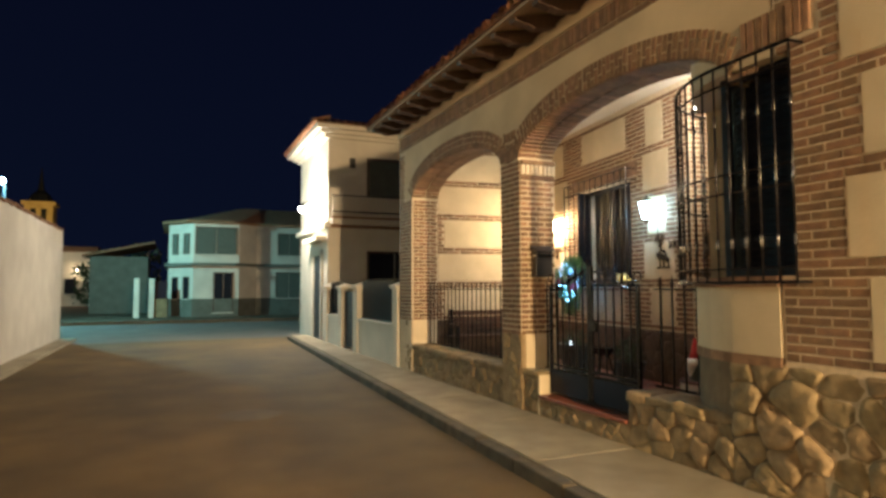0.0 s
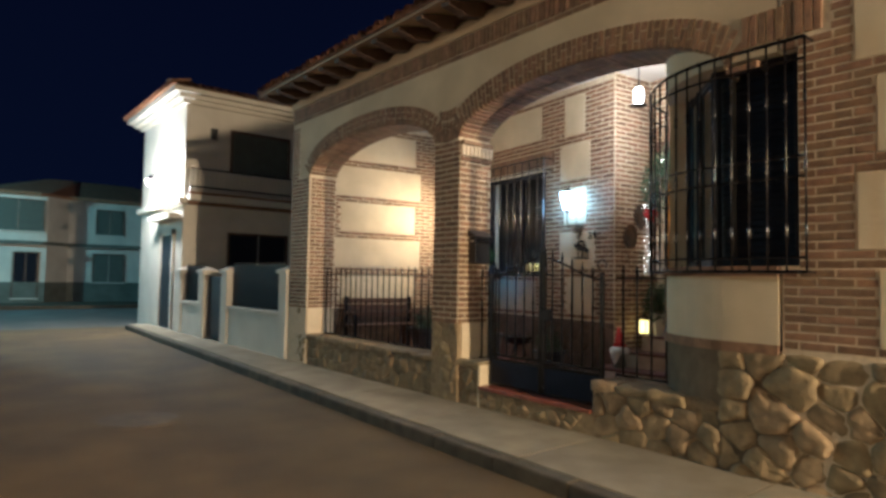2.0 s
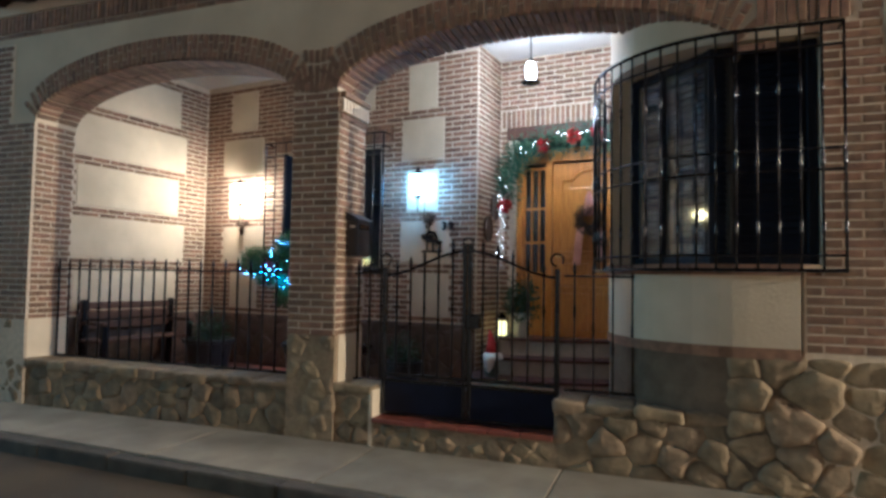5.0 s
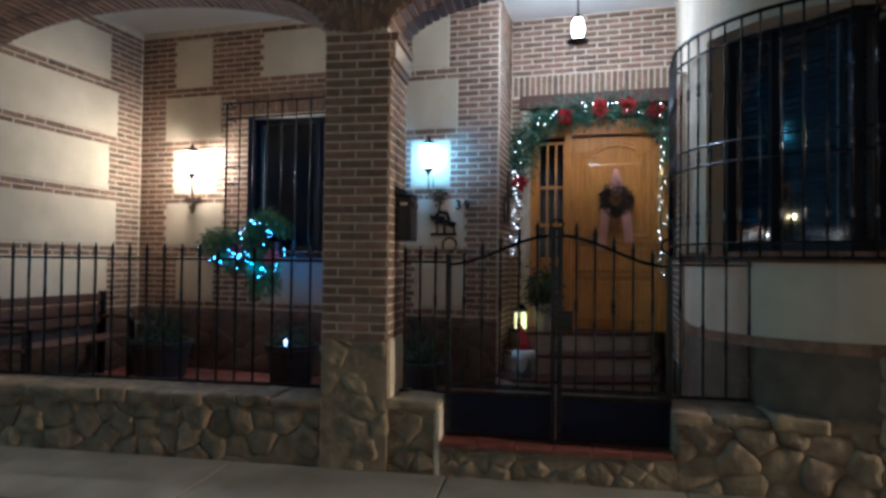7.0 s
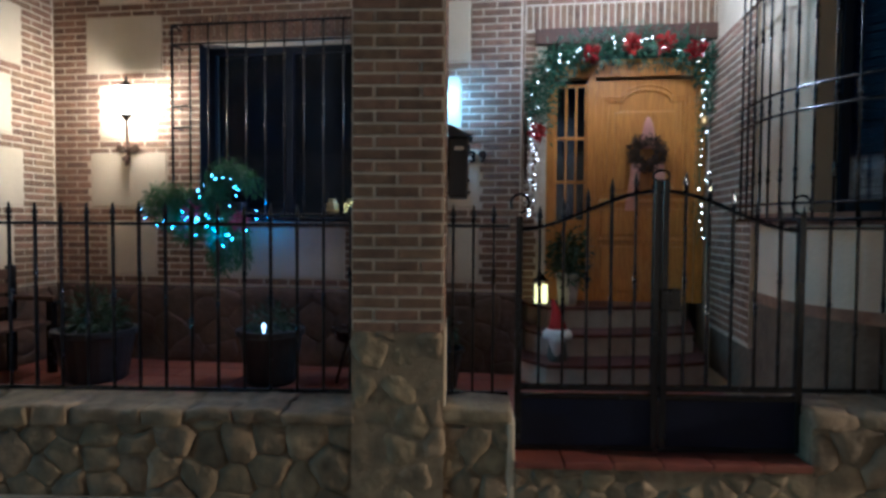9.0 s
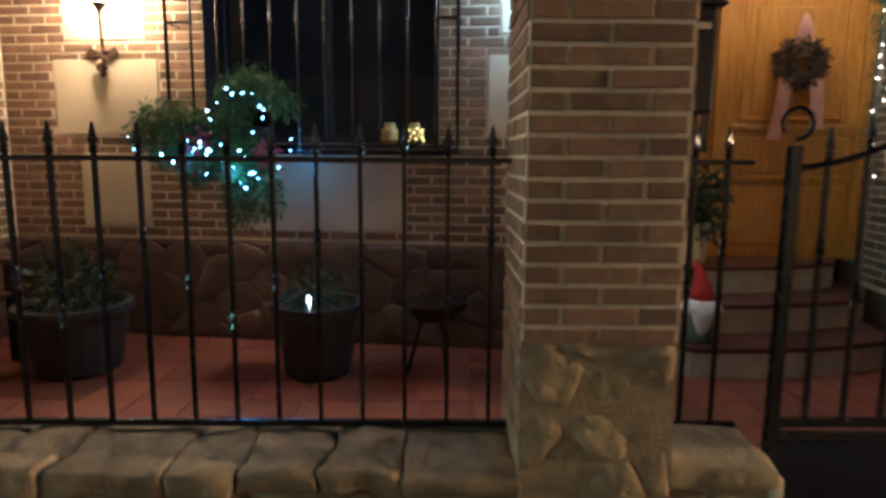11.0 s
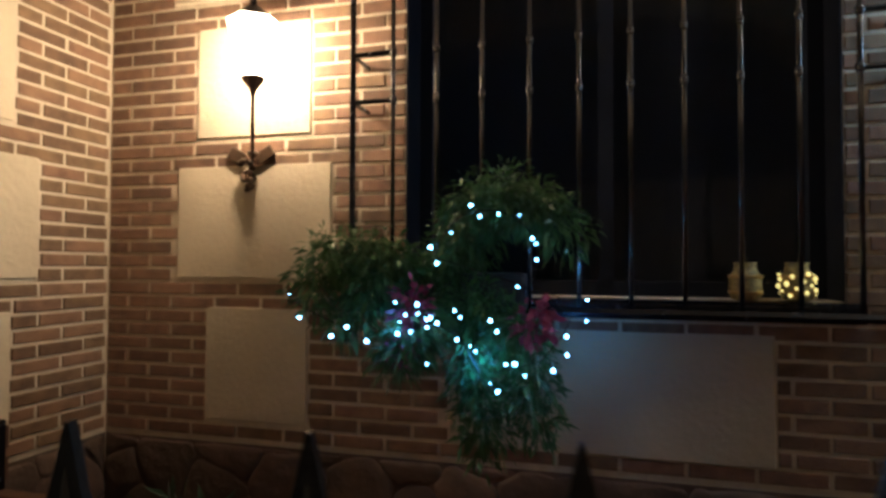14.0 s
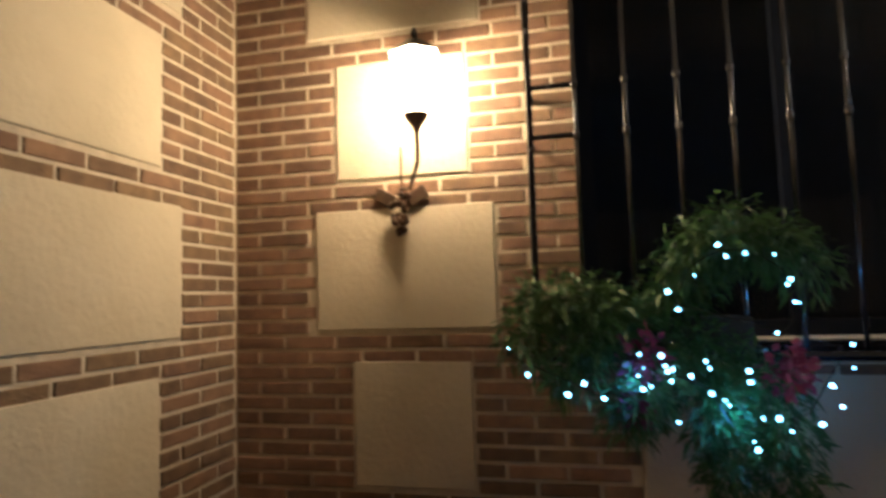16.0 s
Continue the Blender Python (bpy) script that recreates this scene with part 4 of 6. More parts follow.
terrace = thing("terraced_house", "white terraced house lit by a street lamp", "house")
TF = Face(-16.0, 68, 1, 0)
bm = bmesh.new()
box(bm, (-16.0, 68, -0.2), (-7.0, 74, 5.0))
part("wall", bm, WHITE, terrace)
bm = bmesh.new()
prism(bm, [(-16.3, 67.6), (-6.7, 67.6), (-6.7, 74), (-16.3, 74)], 5.0, 5.5)
part("roof", bm, ROOF, terrace)
for s in (1.5, 4.2, 6.6):
    window_unit(terrace, TF, s, s + 0.9, 1.0, 2.4, SHUTTER, 1)
for x in (-12.2, -8.4):
    lamp_t = thing("street_lamp", "small lit lamp on the terraced houses", "street lamp", (x, 67.9, 3.2), group="terrace lamps")
    bm = bmesh.new()
    lathe(bm, [(0.05, -0.14), (0.13, 0), (0.05, 0.14)], 8, (0, -0.5, 0))
    part("bulb", bm, LAMP_GLASS, lamp_t)
    bm = bmesh.new()
    tube(bm, [(0, 0.15, 0.1), (0, -0.4, 0.2)], 0.03)
    part("bracket", bm, IRON, lamp_t)

tower = thing("church_tower", "floodlit yellow stone church tower with a spire", "church tower")
bm = bmesh.new()
box(bm, (-36.0, 190, 0), (-29.5, 196, 23.5))
part("shaft", bm, TOWER_STONE, tower)
bm = bmesh.new()
box(bm, (-36.6, 189.4, 23.5), (-28.9, 196.6, 24.4))
part("cornice", bm, TOWER_STONE, tower)
for x in (-34.6, -32.2):
    part("belfry_opening", bx((x, 189.9, 18.8), (x + 1.3, 190.05, 22.5)), SHUTTER, tower)
bm = bmesh.new()
lathe(bm, [(3.2, 24.4), (2.2, 26.5), (0.9, 27.6), (0.5, 30), (0.05, 34)], 8, (-32.8, 193, 0))
part("spire", bm, SHUTTER, tower)
wood_far = thing("dark_trees", "dark row of trees behind the village houses", "trees", kind="stuff")
bm = bmesh.new()
rnd = random.Random(5)
for k in range(900):
    x, y = rnd.uniform(-7.0, -1.0), rnd.uniform(54, 58)
    z = rnd.uniform(0.3, 5.4 - 0.5 * abs(x + 2.5))
    m = pose(x, y, z, rnd.uniform(0, 180), rnd.uniform(0, 180), rnd.uniform(0, 180))
    bm.faces.new([bm.verts.new(m @ Vector(p)) for p in ((-0.25, 0, 0), (0, -0.12, 0), (0.25, 0, 0), (0, 0.12, 0))])
part("foliage", bm, LEAF_DARK, wood_far)
blue_lamp = thing("street_lamp", "tall street lamp with a cold blue light", "street lamp", (-7.07, 33.0, -0.13))
bm = bmesh.new()
tube(bm, [(0, 0.3, 0), (0, 0.3, 6.4), (0, 0.1, 6.6), (0, -0.2, 6.55)], 0.05)
part("post", bm, IRON, blue_lamp)
bm = bmesh.new()
lathe(bm, [(0.06, 6.28), (0.16, 6.36), (0.12, 6.5)], 10, (0, -0.25, 0))
part("bulb", bm, LAMP_BLUE, blue_lamp).visible_shadow = False

# ---- ironwork ----
IX, FENCE_X = 4.07, 4.25                      # planes of gate and fence


def spear_bar(bm, z0, rail, tip, knot=None, r=0.0075):
    """A square iron bar with a collar, a spear head and a worked knot."""
    box(bm, (-r, -r, z0), (r, r, rail + 0.02))
    lathe(bm, [(r, rail + 0.015), (0.017, rail + 0.024), (0.010, rail + 0.033), (0.018, rail + 0.042), (0.008, rail + 0.05)], 8)
    w = (tip - rail - 0.05)
    for a, b in ((0.008, 0.0), (0.0, 0.008)):
        pts = [(0.005, 0.0), (0.018, 0.16 * w), (0.011, 0.45 * w), (0.0012, w), (-0.0012, w), (-0.011, 0.45 * w), (-0.018, 0.16 * w), (-0.005, 0.0)]
        f = [bm.verts.new((-0.004, y, rail + 0.048 + z)) for y, z in pts]
        g = [bm.verts.new((0.004, y, rail + 0.048 + z)) for y, z in pts]
        if a:
            bm.faces.new(f), bm.faces.new(g[::-1])
            for i in range(len(pts)):
                j = (i + 1) % len(pts)
                bm.faces.new((f[j], f[i], g[i], g[j]))
        else:
            bmesh.ops.delete(bm, geom=f + g)
    lathe(bm, [(0.004, rail + 0.05), (0.008, rail + 0.05 + 0.2 * w), (0.002, rail + 0.05 + 0.85 * w)], 6)
    if knot:
        lathe(bm, [(r, knot - 0.05), (0.014, knot - 0.035), (0.009, knot - 0.02), (0.016, knot), (0.009, knot + 0.02), (0.014, knot + 0.035), (r, knot + 0.05)], 8)


def fence(name, label, y0, y1, first, step, base, knots=(1.16, 1.02, 0.88)):
    f = thing(name, label, "fence", (FENCE_X, (y0 + y1) / 2, base))
    f.matrix_world = Matrix()
    for z, h in ((base + 0.02, 0.022), (1.438, 0.018)):
        part("rail", bx((FENCE_X - 0.016, y0, z), (FENCE_X + 0.016, y1, z + h), 0.003, 1), IRON, f)
    meshes = []
    for k in knots:
        bm = bmesh.new()
        spear_bar(bm, base + 0.02, 1.445, 1.572, k)
        meshes.append(finish("bar", bm, IRON))
    y, i = first, 0
    while y < y1 - 0.02:
        ob = new("bar", meshes[(0, 1, 2, 1)[i % 4] % len(meshes)])
        ob.parent = f
        ob.matrix_local = pose(FENCE_X, y, 0)
        y, i = y + step, i + 1
    return f


fence("iron_fence", "black iron spearhead fence on a low stone wall", 7.10, 10.42, 7.168, 0.153, 0.458)
fence("iron_fence", "short black iron fence beside the brick pillar", 6.26, 6.62, 6.35, 0.115, 0.458)
fence("iron_fence", "black iron fence below the bow window", 3.95, 4.70, 4.02, 0.15, 0.50)

gate = thing("iron_gate", "black double iron gate with sheet base and curved top", "gate")
for y0, y1, hinge in ((5.475, 6.24, 1), (4.71, 5.465, -1)):
    leaf = new("leaf")
    leaf.parent = gate
    mid = y0 if hinge > 0 else y1
    part("sheet", bx((IX - 0.010, y0 + 0.02, 0.245), (IX + 0.010, y1 - 0.02, 0.525)), IRON_BLUE, leaf, "dark sheet metal base")
    for y in (y0 + 0.018, y1 - 0.018):
        top = 1.70 if abs(y - mid) < 0.1 else 1.50
        part("stile", bx((IX - 0.02, y - 0.018, 0.24), (IX + 0.02, y + 0.018, top), 0.003, 1), IRON, leaf)
    for z in (0.237, 0.515, 0.565):
        part("rail", bx((IX - 0.015, y0, z), (IX + 0.015, y1, z + 0.03), 0.003, 1), IRON, leaf)
    bm = bmesh.new()
    other = y1 if hinge > 0 else y0
    crest = []
    for i in range(13):
        t = i / 12
        crest.append((IX, other + (mid - other) * t, 1.43 + 0.21 * (1 - math.cos(math.pi * t)) / 2))
    tube(bm, crest, 0.012)
    part("top_rail", bm, IRON, leaf)
    n = 6
    for k in range(1, n):
        t = k / n
        y, z = other + (mid - other) * t, 1.43 + 0.21 * (1 - math.cos(math.pi * t)) / 2
        bm = bmesh.new()
        spear_bar(bm, 0.57, z - 0.01, z + 0.12, (1.02, 1.16)[k % 2])
        for v in bm.verts:
            v.co += Vector((IX, y, 0))
        part("bar", bm, IRON, leaf)
    bm = bmesh.new()
    tube(bm, [(IX, other + hinge * -0.02 + 0.05 * math.sin(a) * -hinge, 1.52 + 0.05 - 0.05 * math.cos(a)) for a in [math.pi * 1.7 * i / 10 for i in range(11)]], 0.008)
    part("scroll", bm, IRON, leaf)
part("lock_box", bx((IX - 0.03, 5.36, 1.0), (IX + 0.03, 5.47, 1.12), 0.008), IRON, gate)
for z in (1.66, 1.72):
    bm = bmesh.new()
    tube(bm, [(IX, 5.47 + 0.045 * math.cos(a) + 0.0, z + 0.03 * math.sin(a)) for a in [2 * math.pi * i / 12 for i in range(13)]], 0.008)
    part("finial_ring", bm, IRON, gate)

# bow window with its grille
GR = BR + 0.14
bow_grille = thing("window_grille", "tall bowed black iron grille round the bow window", "grille")
path = bow_path(GR, 0, 90, lead=0.57, tail=0.5, n=22)
for z, r in ((1.50, 0.014), (1.60, 0.010), (2.16, 0.010), (2.30, 0.010), (2.98, 0.010), (3.13, 0.014)):
    bm = bmesh.new()
    tube(bm, [p + Vector((0, 0, z)) for p in path], r)
    part("rail", bm, IRON, bow_grille)
gb = bmesh.new()
lathe(gb, [(0.0085, 1.50), (0.0085, 3.13)], 12)
for z in (1.78, 2.23, 2.72):
    lathe(gb, [(0.008, z - 0.05), (0.015, z - 0.03), (0.010, z), (0.015, z + 0.03), (0.008, z + 0.05)], 8)
gb_mesh = finish("bar", gb, IRON, True)
arc_len, marks = 0.0, []
dense = bow_path(GR, 0, 90, lead=0.57, tail=0.5, n=120)
for a, b in zip(dense, dense[1:]):
    seg = (b - a).length
    k = 0.0
    while arc_len + seg - len(marks) * 0.128 >= 0:
        marks.append(a + (b - a) * max(0.0, min(1.0, (len(marks) * 0.128 - arc_len) / seg)))
    arc_len += seg
for p in marks:
    ob = new("bar", gb_mesh)
    ob.parent = bow_grille
    ob.matrix_local = Matrix.Translation(p)
for z in (1.50, 3.13):
    bm = bmesh.new()
    for p, q in ((path[0], path[0] + Vector((0.16, 0, 0))), (path[-1], path[-1] + Vector((0.02, -0.16, 0)))):
        tube(bm, [p + Vector((0, 0, z)), q + Vector((0, 0, z))], 0.011)
    part("bracket", bm, IRON, bow_grille)
bow_window = thing("window_bow", "dark bow window with three panes and closed blinds", "window", kind="structure")
knots_w = [Vector((4.04, 2.97, 0)), Vector((4.04, 3.60, 0)), Vector((4.44, 3.948, 0)), Vector((4.665, 4.17, 0))]
for p in knots_w:
    part("frame_post", bx((p.x - 0.03, p.y - 0.03, 1.545), (p.x + 0.03, p.y + 0.03, 3.12), 0.004, 1), SHUTTER, bow_window)
for a, b in zip(knots_w, knots_w[1:]):
    d = (b - a).normalized()
    fc = Face(b.x, b.y, -d.x, -d.y)
    l = (b - a).length
    for z in (1.545, 3.06):
        bm = bmesh.new()
        fc.slab(bm, 0, l, z, z + 0.06, -0.02, 0.02)
        part("frame_rail", bm, SHUTTER, bow_window)
    bm = bmesh.new()
    fc.slab(bm, 0.03, l - 0.03, 1.6, 3.06, -0.003, 0.003)
    if a is not knots_w[0]:
        part("pane", bm, GLASS_DOUBLE, bow_window).visible_shadow = False
    else:
        bm.free()
    bm = bmesh.new()
    corrugated(bm, fc, 0.04, l - 0.04, 1.60, 3.06, 0.052, -0.07, -0.055)
    part("blind", bm, SHUTTER, bow_window)
    # added dark sheet close behind the blind: the unlit room's shade as colour
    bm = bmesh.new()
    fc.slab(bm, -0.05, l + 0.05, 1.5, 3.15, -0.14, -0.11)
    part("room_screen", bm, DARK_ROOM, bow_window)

# porch window in the back wall
win = thing("window_porch", "dark porch window set deep in the brick wall", "window", kind="structure")
W0, W1, WZ0, WZ1 = WIN
# reveal linings in near-black, so the shade of the recess is in their colour
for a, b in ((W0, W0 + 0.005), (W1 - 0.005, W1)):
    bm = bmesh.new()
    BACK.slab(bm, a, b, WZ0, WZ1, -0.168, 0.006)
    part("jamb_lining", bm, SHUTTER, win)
for a, b, c, d in ((W0, W0 + 0.06, WZ0, WZ1), (W1 - 0.06, W1, WZ0, WZ1), (W0, W1, WZ0, WZ0 + 0.06), (W0, W1, WZ1 - 0.06, WZ1), ((W0 + W1) / 2 - 0.03, (W0 + W1) / 2 + 0.03, WZ0, WZ1)):
    bm = bmesh.new()
    BACK.slab(bm, a, b, c, d, -0.23, -0.17)
    part("frame", bm, SHUTTER, win)
for a, b in ((W0 + 0.06, (W0 + W1) / 2 - 0.03), ((W0 + W1) / 2 + 0.03, W1 - 0.06)):
    bm = bmesh.new()
    BACK.slab(bm, a, b, WZ0 + 0.06, WZ1 - 0.06, -0.205, -0.199)
    part("pane", bm, GLASS_PORCH, win).visible_shadow = False
# near-black sheet added behind the panes in place of a dark room
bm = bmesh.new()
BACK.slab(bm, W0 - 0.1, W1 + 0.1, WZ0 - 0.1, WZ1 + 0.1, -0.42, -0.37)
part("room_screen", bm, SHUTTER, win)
bm = bmesh.new()
BACK.slab(bm, W0 - 0.05, W1 + 0.05, WZ0 - 0.075, WZ0 - 0.004, -0.2, 0.07)
bevel(bm, 0.01)
part("sill", bm, IRON, win)
grille = thing("window_grille", "black iron cage grille over the porch window", "grille")
GD = 0.17
gz0, gz1 = 1.50, 3.22
for s in (W0 - 0.17, W1 + 0.14):
    bm = bmesh.new()
    tube(bm, [BACK.at(s, gz0, GD), BACK.at(s, gz1, GD)], 0.013)
    part("corner_bar", bm, IRON, grille)
for z in (1.50, 3.05, 3.22):
    bm = bmesh.new()
    tube(bm, [BACK.at(W0 - 0.17, z, 0.0), BACK.at(W0 - 0.17, z, GD), BACK.at(W1 + 0.14, z, GD), BACK.at(W1 + 0.14, z, 0.0)], 0.010 if z > 1.6 else 0.018)
    part("rail", bm, IRON, grille)
for z in (2.31, 2.50):
    for s_out, s_in in ((W0 - 0.17, W0 + 0.01), (W1 + 0.14, W1 - 0.01)):
        bm = bmesh.new()
        tube(bm, [BACK.at(s_out, z, 0.0), BACK.at(s_out, z, GD), BACK.at(s_in, z, GD)], 0.010)
        part("side_rail", bm, IRON, grille)
n_bars = 10
for k in range(n_bars):
    s = W0 + 0.0 + (W1 - W0) * k / (n_bars - 1)
    bm = bmesh.new()
    tube(bm, [BACK.at(s, 1.5, GD), BACK.at(s, 3.22, GD)], 0.0090, 12)
    m = BACK.plane(s, 0, GD) @ pose(0, 0, 0, -90, 0, 0)
    for z in (2.31, 2.50, 2.9):
        lathe(bm, [(0.008, z - 0.02), (0.015, z - 0.01), (0.015, z + 0.01), (0.008, z + 0.02)], 10, m=m)
    part("bar", bm, IRON_GLOSS, grille, smooth=True)

# ---- lamps ----
def wall_lantern(label, place, face, s, mat):
    """A six-sided glass lantern carried by a scrolled bracket."""
    x, y, z = place
    t = thing("wall_lantern", label, "wall lamp", (x, y, z))
    bm = bmesh.new()
    lathe(bm, [(0.052, -0.15), (0.10, 0.06), (0.103, 0.08)], 6)
    part("glass", bm, mat, t).visible_shadow = False
    bm = bmesh.new()
    lathe(bm, [(0.108, 0.08), (0.095, 0.09), (0.04, 0.13), (0.02, 0.145), (0.010, 0.15), (0.014, 0.165), (0.003, 0.19)], 6)
    part("cap", bm, IRON, t)
    # holder and bracket: the lamp's warm light is in their brown colour
    bm = bmesh.new()
    lathe(bm, [(0.008, -0.225), (0.018, -0.20), (0.044, -0.165), (0.050, -0.152)], 8)
    part("holder", bm, LIT_BROWN_IRON, t, "leaf-shaped iron holder coloured lamp-lit brown")
    back = t.matrix_world.inverted()
    bm = bmesh.new()
    w = back @ face.at(s, z - 0.40, 0.01)
    o = back @ face.at(s, z - 0.22, 0.01)
    tube(bm, [w, Vector((w.x * 0.45, w.y * 0.45, w.z - 0.02)), Vector((0, 0, -0.34)), Vector((0, 0, -0.22))], 0.008)
    tube(bm, [o, w + Vector((0, 0, -0.06))], 0.006)
    part("bracket", bm, LIT_BROWN_IRON, t)
    return t


def s_of(face, p):
    return (Vector(p) - face.o).dot(face.u)


wall_lantern("lit warm wall lantern on a scrolled iron bracket", LANTERN_WARM, BACK, s_of(BACK, LANTERN_WARM) - 0.13, LAMP_GLASS)
wall_lantern("lit cool-white wall lantern on an iron bracket", LANTERN_COOL, BACK, s_of(BACK, LANTERN_COOL), LAMP_GLASS_COOL)
grapes = thing("wall_ornament", "dark metal grape cluster hanging under the lantern", "ornament")
rnd = random.Random(3)
sg = s_of(BACK, LANTERN_WARM) - 0.13
for k in range(34):
    h = rnd.random()
    p = BACK.at(sg + rnd.uniform(-0.045, 0.045) * (1 - h * 0.7), 2.16 - 0.17 * h, 0.035 + rnd.uniform(-0.015, 0.025))
    bm = bmesh.new()
    ball(bm, p, rnd.uniform(0.012, 0.018), 1)
    part("berry", bm, COPPER, grapes, smooth=True)
for a in (-1, 1):
    bm = bmesh.new()
    mbox(bm, BACK.plane(sg + a * 0.07, 2.15, 0.02) @ pose(0, 0, 0, 0, 0, a * 30), 0.09, 0.06, 0.012)
    bevel(bm, 0.005, 1)
    part("leaf", bm, COPPER, grapes)
pend = thing("pendant_lamp", "lit glass pendant lamp hanging on a chain", "pendant lamp", PENDANT)
bm = bmesh.new()
lathe(bm, [(0.03, -0.115), (0.055, -0.05), (0.058, 0.0), (0.048, 0.06), (0.035, 0.085)], 16)
part("shade", bm, LAMP_PENDANT, pend, smooth=True).visible_shadow = False
bm = bmesh.new()
lathe(bm, [(0.036, 0.085), (0.025, 0.11), (0.008, 0.14), (0.006, 0.60)], 10)
part("cap_and_rod", bm, IRON, pend)
# added dish that keeps the lamp's light off the lower door and steps
bm = bmesh.new()
lathe(bm, [(0.02, -0.150), (0.097, -0.134), (0.102, -0.120)], 20)
part("shading_dish", bm, IRON, pend, "opaque dark dish added to shade the lower door")
bm = bmesh.new()
lathe(bm, [(0.055, 0.575), (0.05, 0.598)], 14)
part("ceiling_rose", bm, IRON, pend)

# ---- front door ----
door = thing("door_front", "honey oak front door with panels and glazed sidelight", "door", kind="structure")
D = DOORWALL


def door_slab(name, s0, s1, z0, z1, d0, d1, bev=0.006, mat=None, parent=None):
    bm = bmesh.new()
    D.slab(bm, s0, s1, z0, z1, d0, d1)
    bevel(bm, bev, 2)
    return part(name, bm, mat or DOOR_WOOD, parent or door)


DZ = 0.73
leaf = door_slab("leaf", 0.68, 1.60, DZ, 2.84, -0.12, -0.06)
for s in (0.22, 0.60, 1.60):
    door_slab("post", s, s + 0.08, DZ, 2.95, -0.14, -0.02)
door_slab("head", 0.22, 1.70, 2.86, 2.98, -0.14, -0.015)
door_slab("moulding", 0.20, 1.72, 2.98, 3.02, -0.14, 0.01)
for s0, s1, z0, z1 in ((0.86, 1.42, 1.79, 2.54), (0.74, 1.12, 1.36, 1.62), (1.18, 1.56, 1.36, 1.62), (0.74, 1.12, 0.82, 1.26), (1.18, 1.56, 0.82, 1.26)):
    door_slab("panel", s0, s1, z0, z1, -0.08, -0.045, 0.014, parent=leaf)
for s0, s1, z in ((0.72, 1.58, 1.66), (0.72, 1.58, 1.30)):
    door_slab("rail_moulding", s0, s1, z, z + 0.04, -0.08, -0.035, 0.010, parent=leaf)
bm = bmesh.new()
arch = [(1.37 - 0.22 * (1 - math.cos(math.pi * i / 14)), 2.63 + 0.11 * math.sin(math.pi * i / 14)) for i in range(15)]
for grow, thick in ((0.0, 0.016), (0.045, 0.009)):
    line = [(1.49 + grow, 1.75 - grow), (1.49 + grow, 2.63 + grow)] + [(1.14 + (s - 1.14) * (1 + grow), z + grow) for s, z in arch] + [(0.79 - grow, 2.63 + grow), (0.79 - grow, 1.75 - grow), (1.49 + grow, 1.75 - grow)]
    tube(bm, [D.at(s, z, -0.056) for s, z in line], thick, 8)
part("arched_moulding", bm, DOOR_WOOD, leaf)
door_slab("sidelight_base", 0.30, 0.60, DZ, 1.48, -0.11, -0.06)
side = new("sidelight")
side.parent = door
for s in (0.30, 0.395, 0.49, 0.58):
    door_slab("muntin", s, s + 0.02, 1.48, 2.80, -0.10, -0.06, 0.004, parent=side)
for z in (1.48, 1.86, 2.28, 2.78):
    door_slab("muntin", 0.30, 0.60, z, z + 0.03, -0.10, -0.058, 0.004, parent=side)
bm = bmesh.new()
D.slab(bm, 0.30, 0.60, 1.48, 2.80, -0.088, -0.082)
part("pane", bm, GLASS, side).visible_shadow = False
bm = bmesh.new()
tube(bm, [D.at(0.735, 1.70, -0.05), D.at(0.735, 1.70, 0.0), D.at(0.82, 1.70, 0.0)], 0.010)
part("handle", bm, BRASS, leaf, "brass lever handle")

wreath = thing("door_wreath", "round dried twig wreath hanging on the front door", "wreath", D.at(1.15, 2.14, -0.01))
bm = bmesh.new()
rnd = random.Random(8)
for k in range(520):
    a = rnd.uniform(0, 2 * math.pi)
    r = 0.125 + rnd.uniform(-0.055, 0.055)
    p = D.u * (r * math.cos(a)) + Vector((0, 0, r * math.sin(a))) + D.n * rnd.uniform(-0.01, 0.09)
    m = Matrix.Translation(p) @ Matrix.Rotation(rnd.uniform(0, 6.28), 4, "X") @ Matrix.Rotation(rnd.uniform(0, 6.28), 4, "Z")
    mbox(bm, m, 0.07, 0.010, 0.006)
part("twig_ring", bm, WREATH, wreath)
ribbon = thing("ribbon", "long pink satin ribbon tied over the wreath", "ribbon", D.at(1.15, 2.40, 0.0))
for a, z0, s1, z1, w in ((0.0, 0.07, -0.03, -0.22, 0.075), (0.0, 0.07, 0.04, -0.22, 0.075), (-0.10, -0.36, -0.15, -0.80, 0.09), (0.10, -0.36, 0.14, -0.72, 0.09)):
    bm = bmesh.new()
    rows = []
    for i in range(9):
        t = i / 8
        c = D.u * (a + (s1 - a) * t) + Vector((0, 0, z0 + (z1 - z0) * t)) + D.n * (0.045 + 0.015 * math.sin(5 * t))
        hw = w / 2 * (0.4 + 0.6 * min(1, t * 3)) if z0 > 0 else w / 2
        rows.append([bm.verts.new(c - D.u * hw), bm.verts.new(c + D.u * hw), bm.verts.new(c + D.u * hw + D.n * 0.004), bm.verts.new(c - D.u * hw + D.n * 0.004)])
    for p, q in zip(rows, rows[1:]):
        for i in range(4):
            j = (i + 1) % 4
            bm.faces.new((p[i], p[j], q[j], q[i]))
    part("band", bm, RIBBON, ribbon, smooth=False)


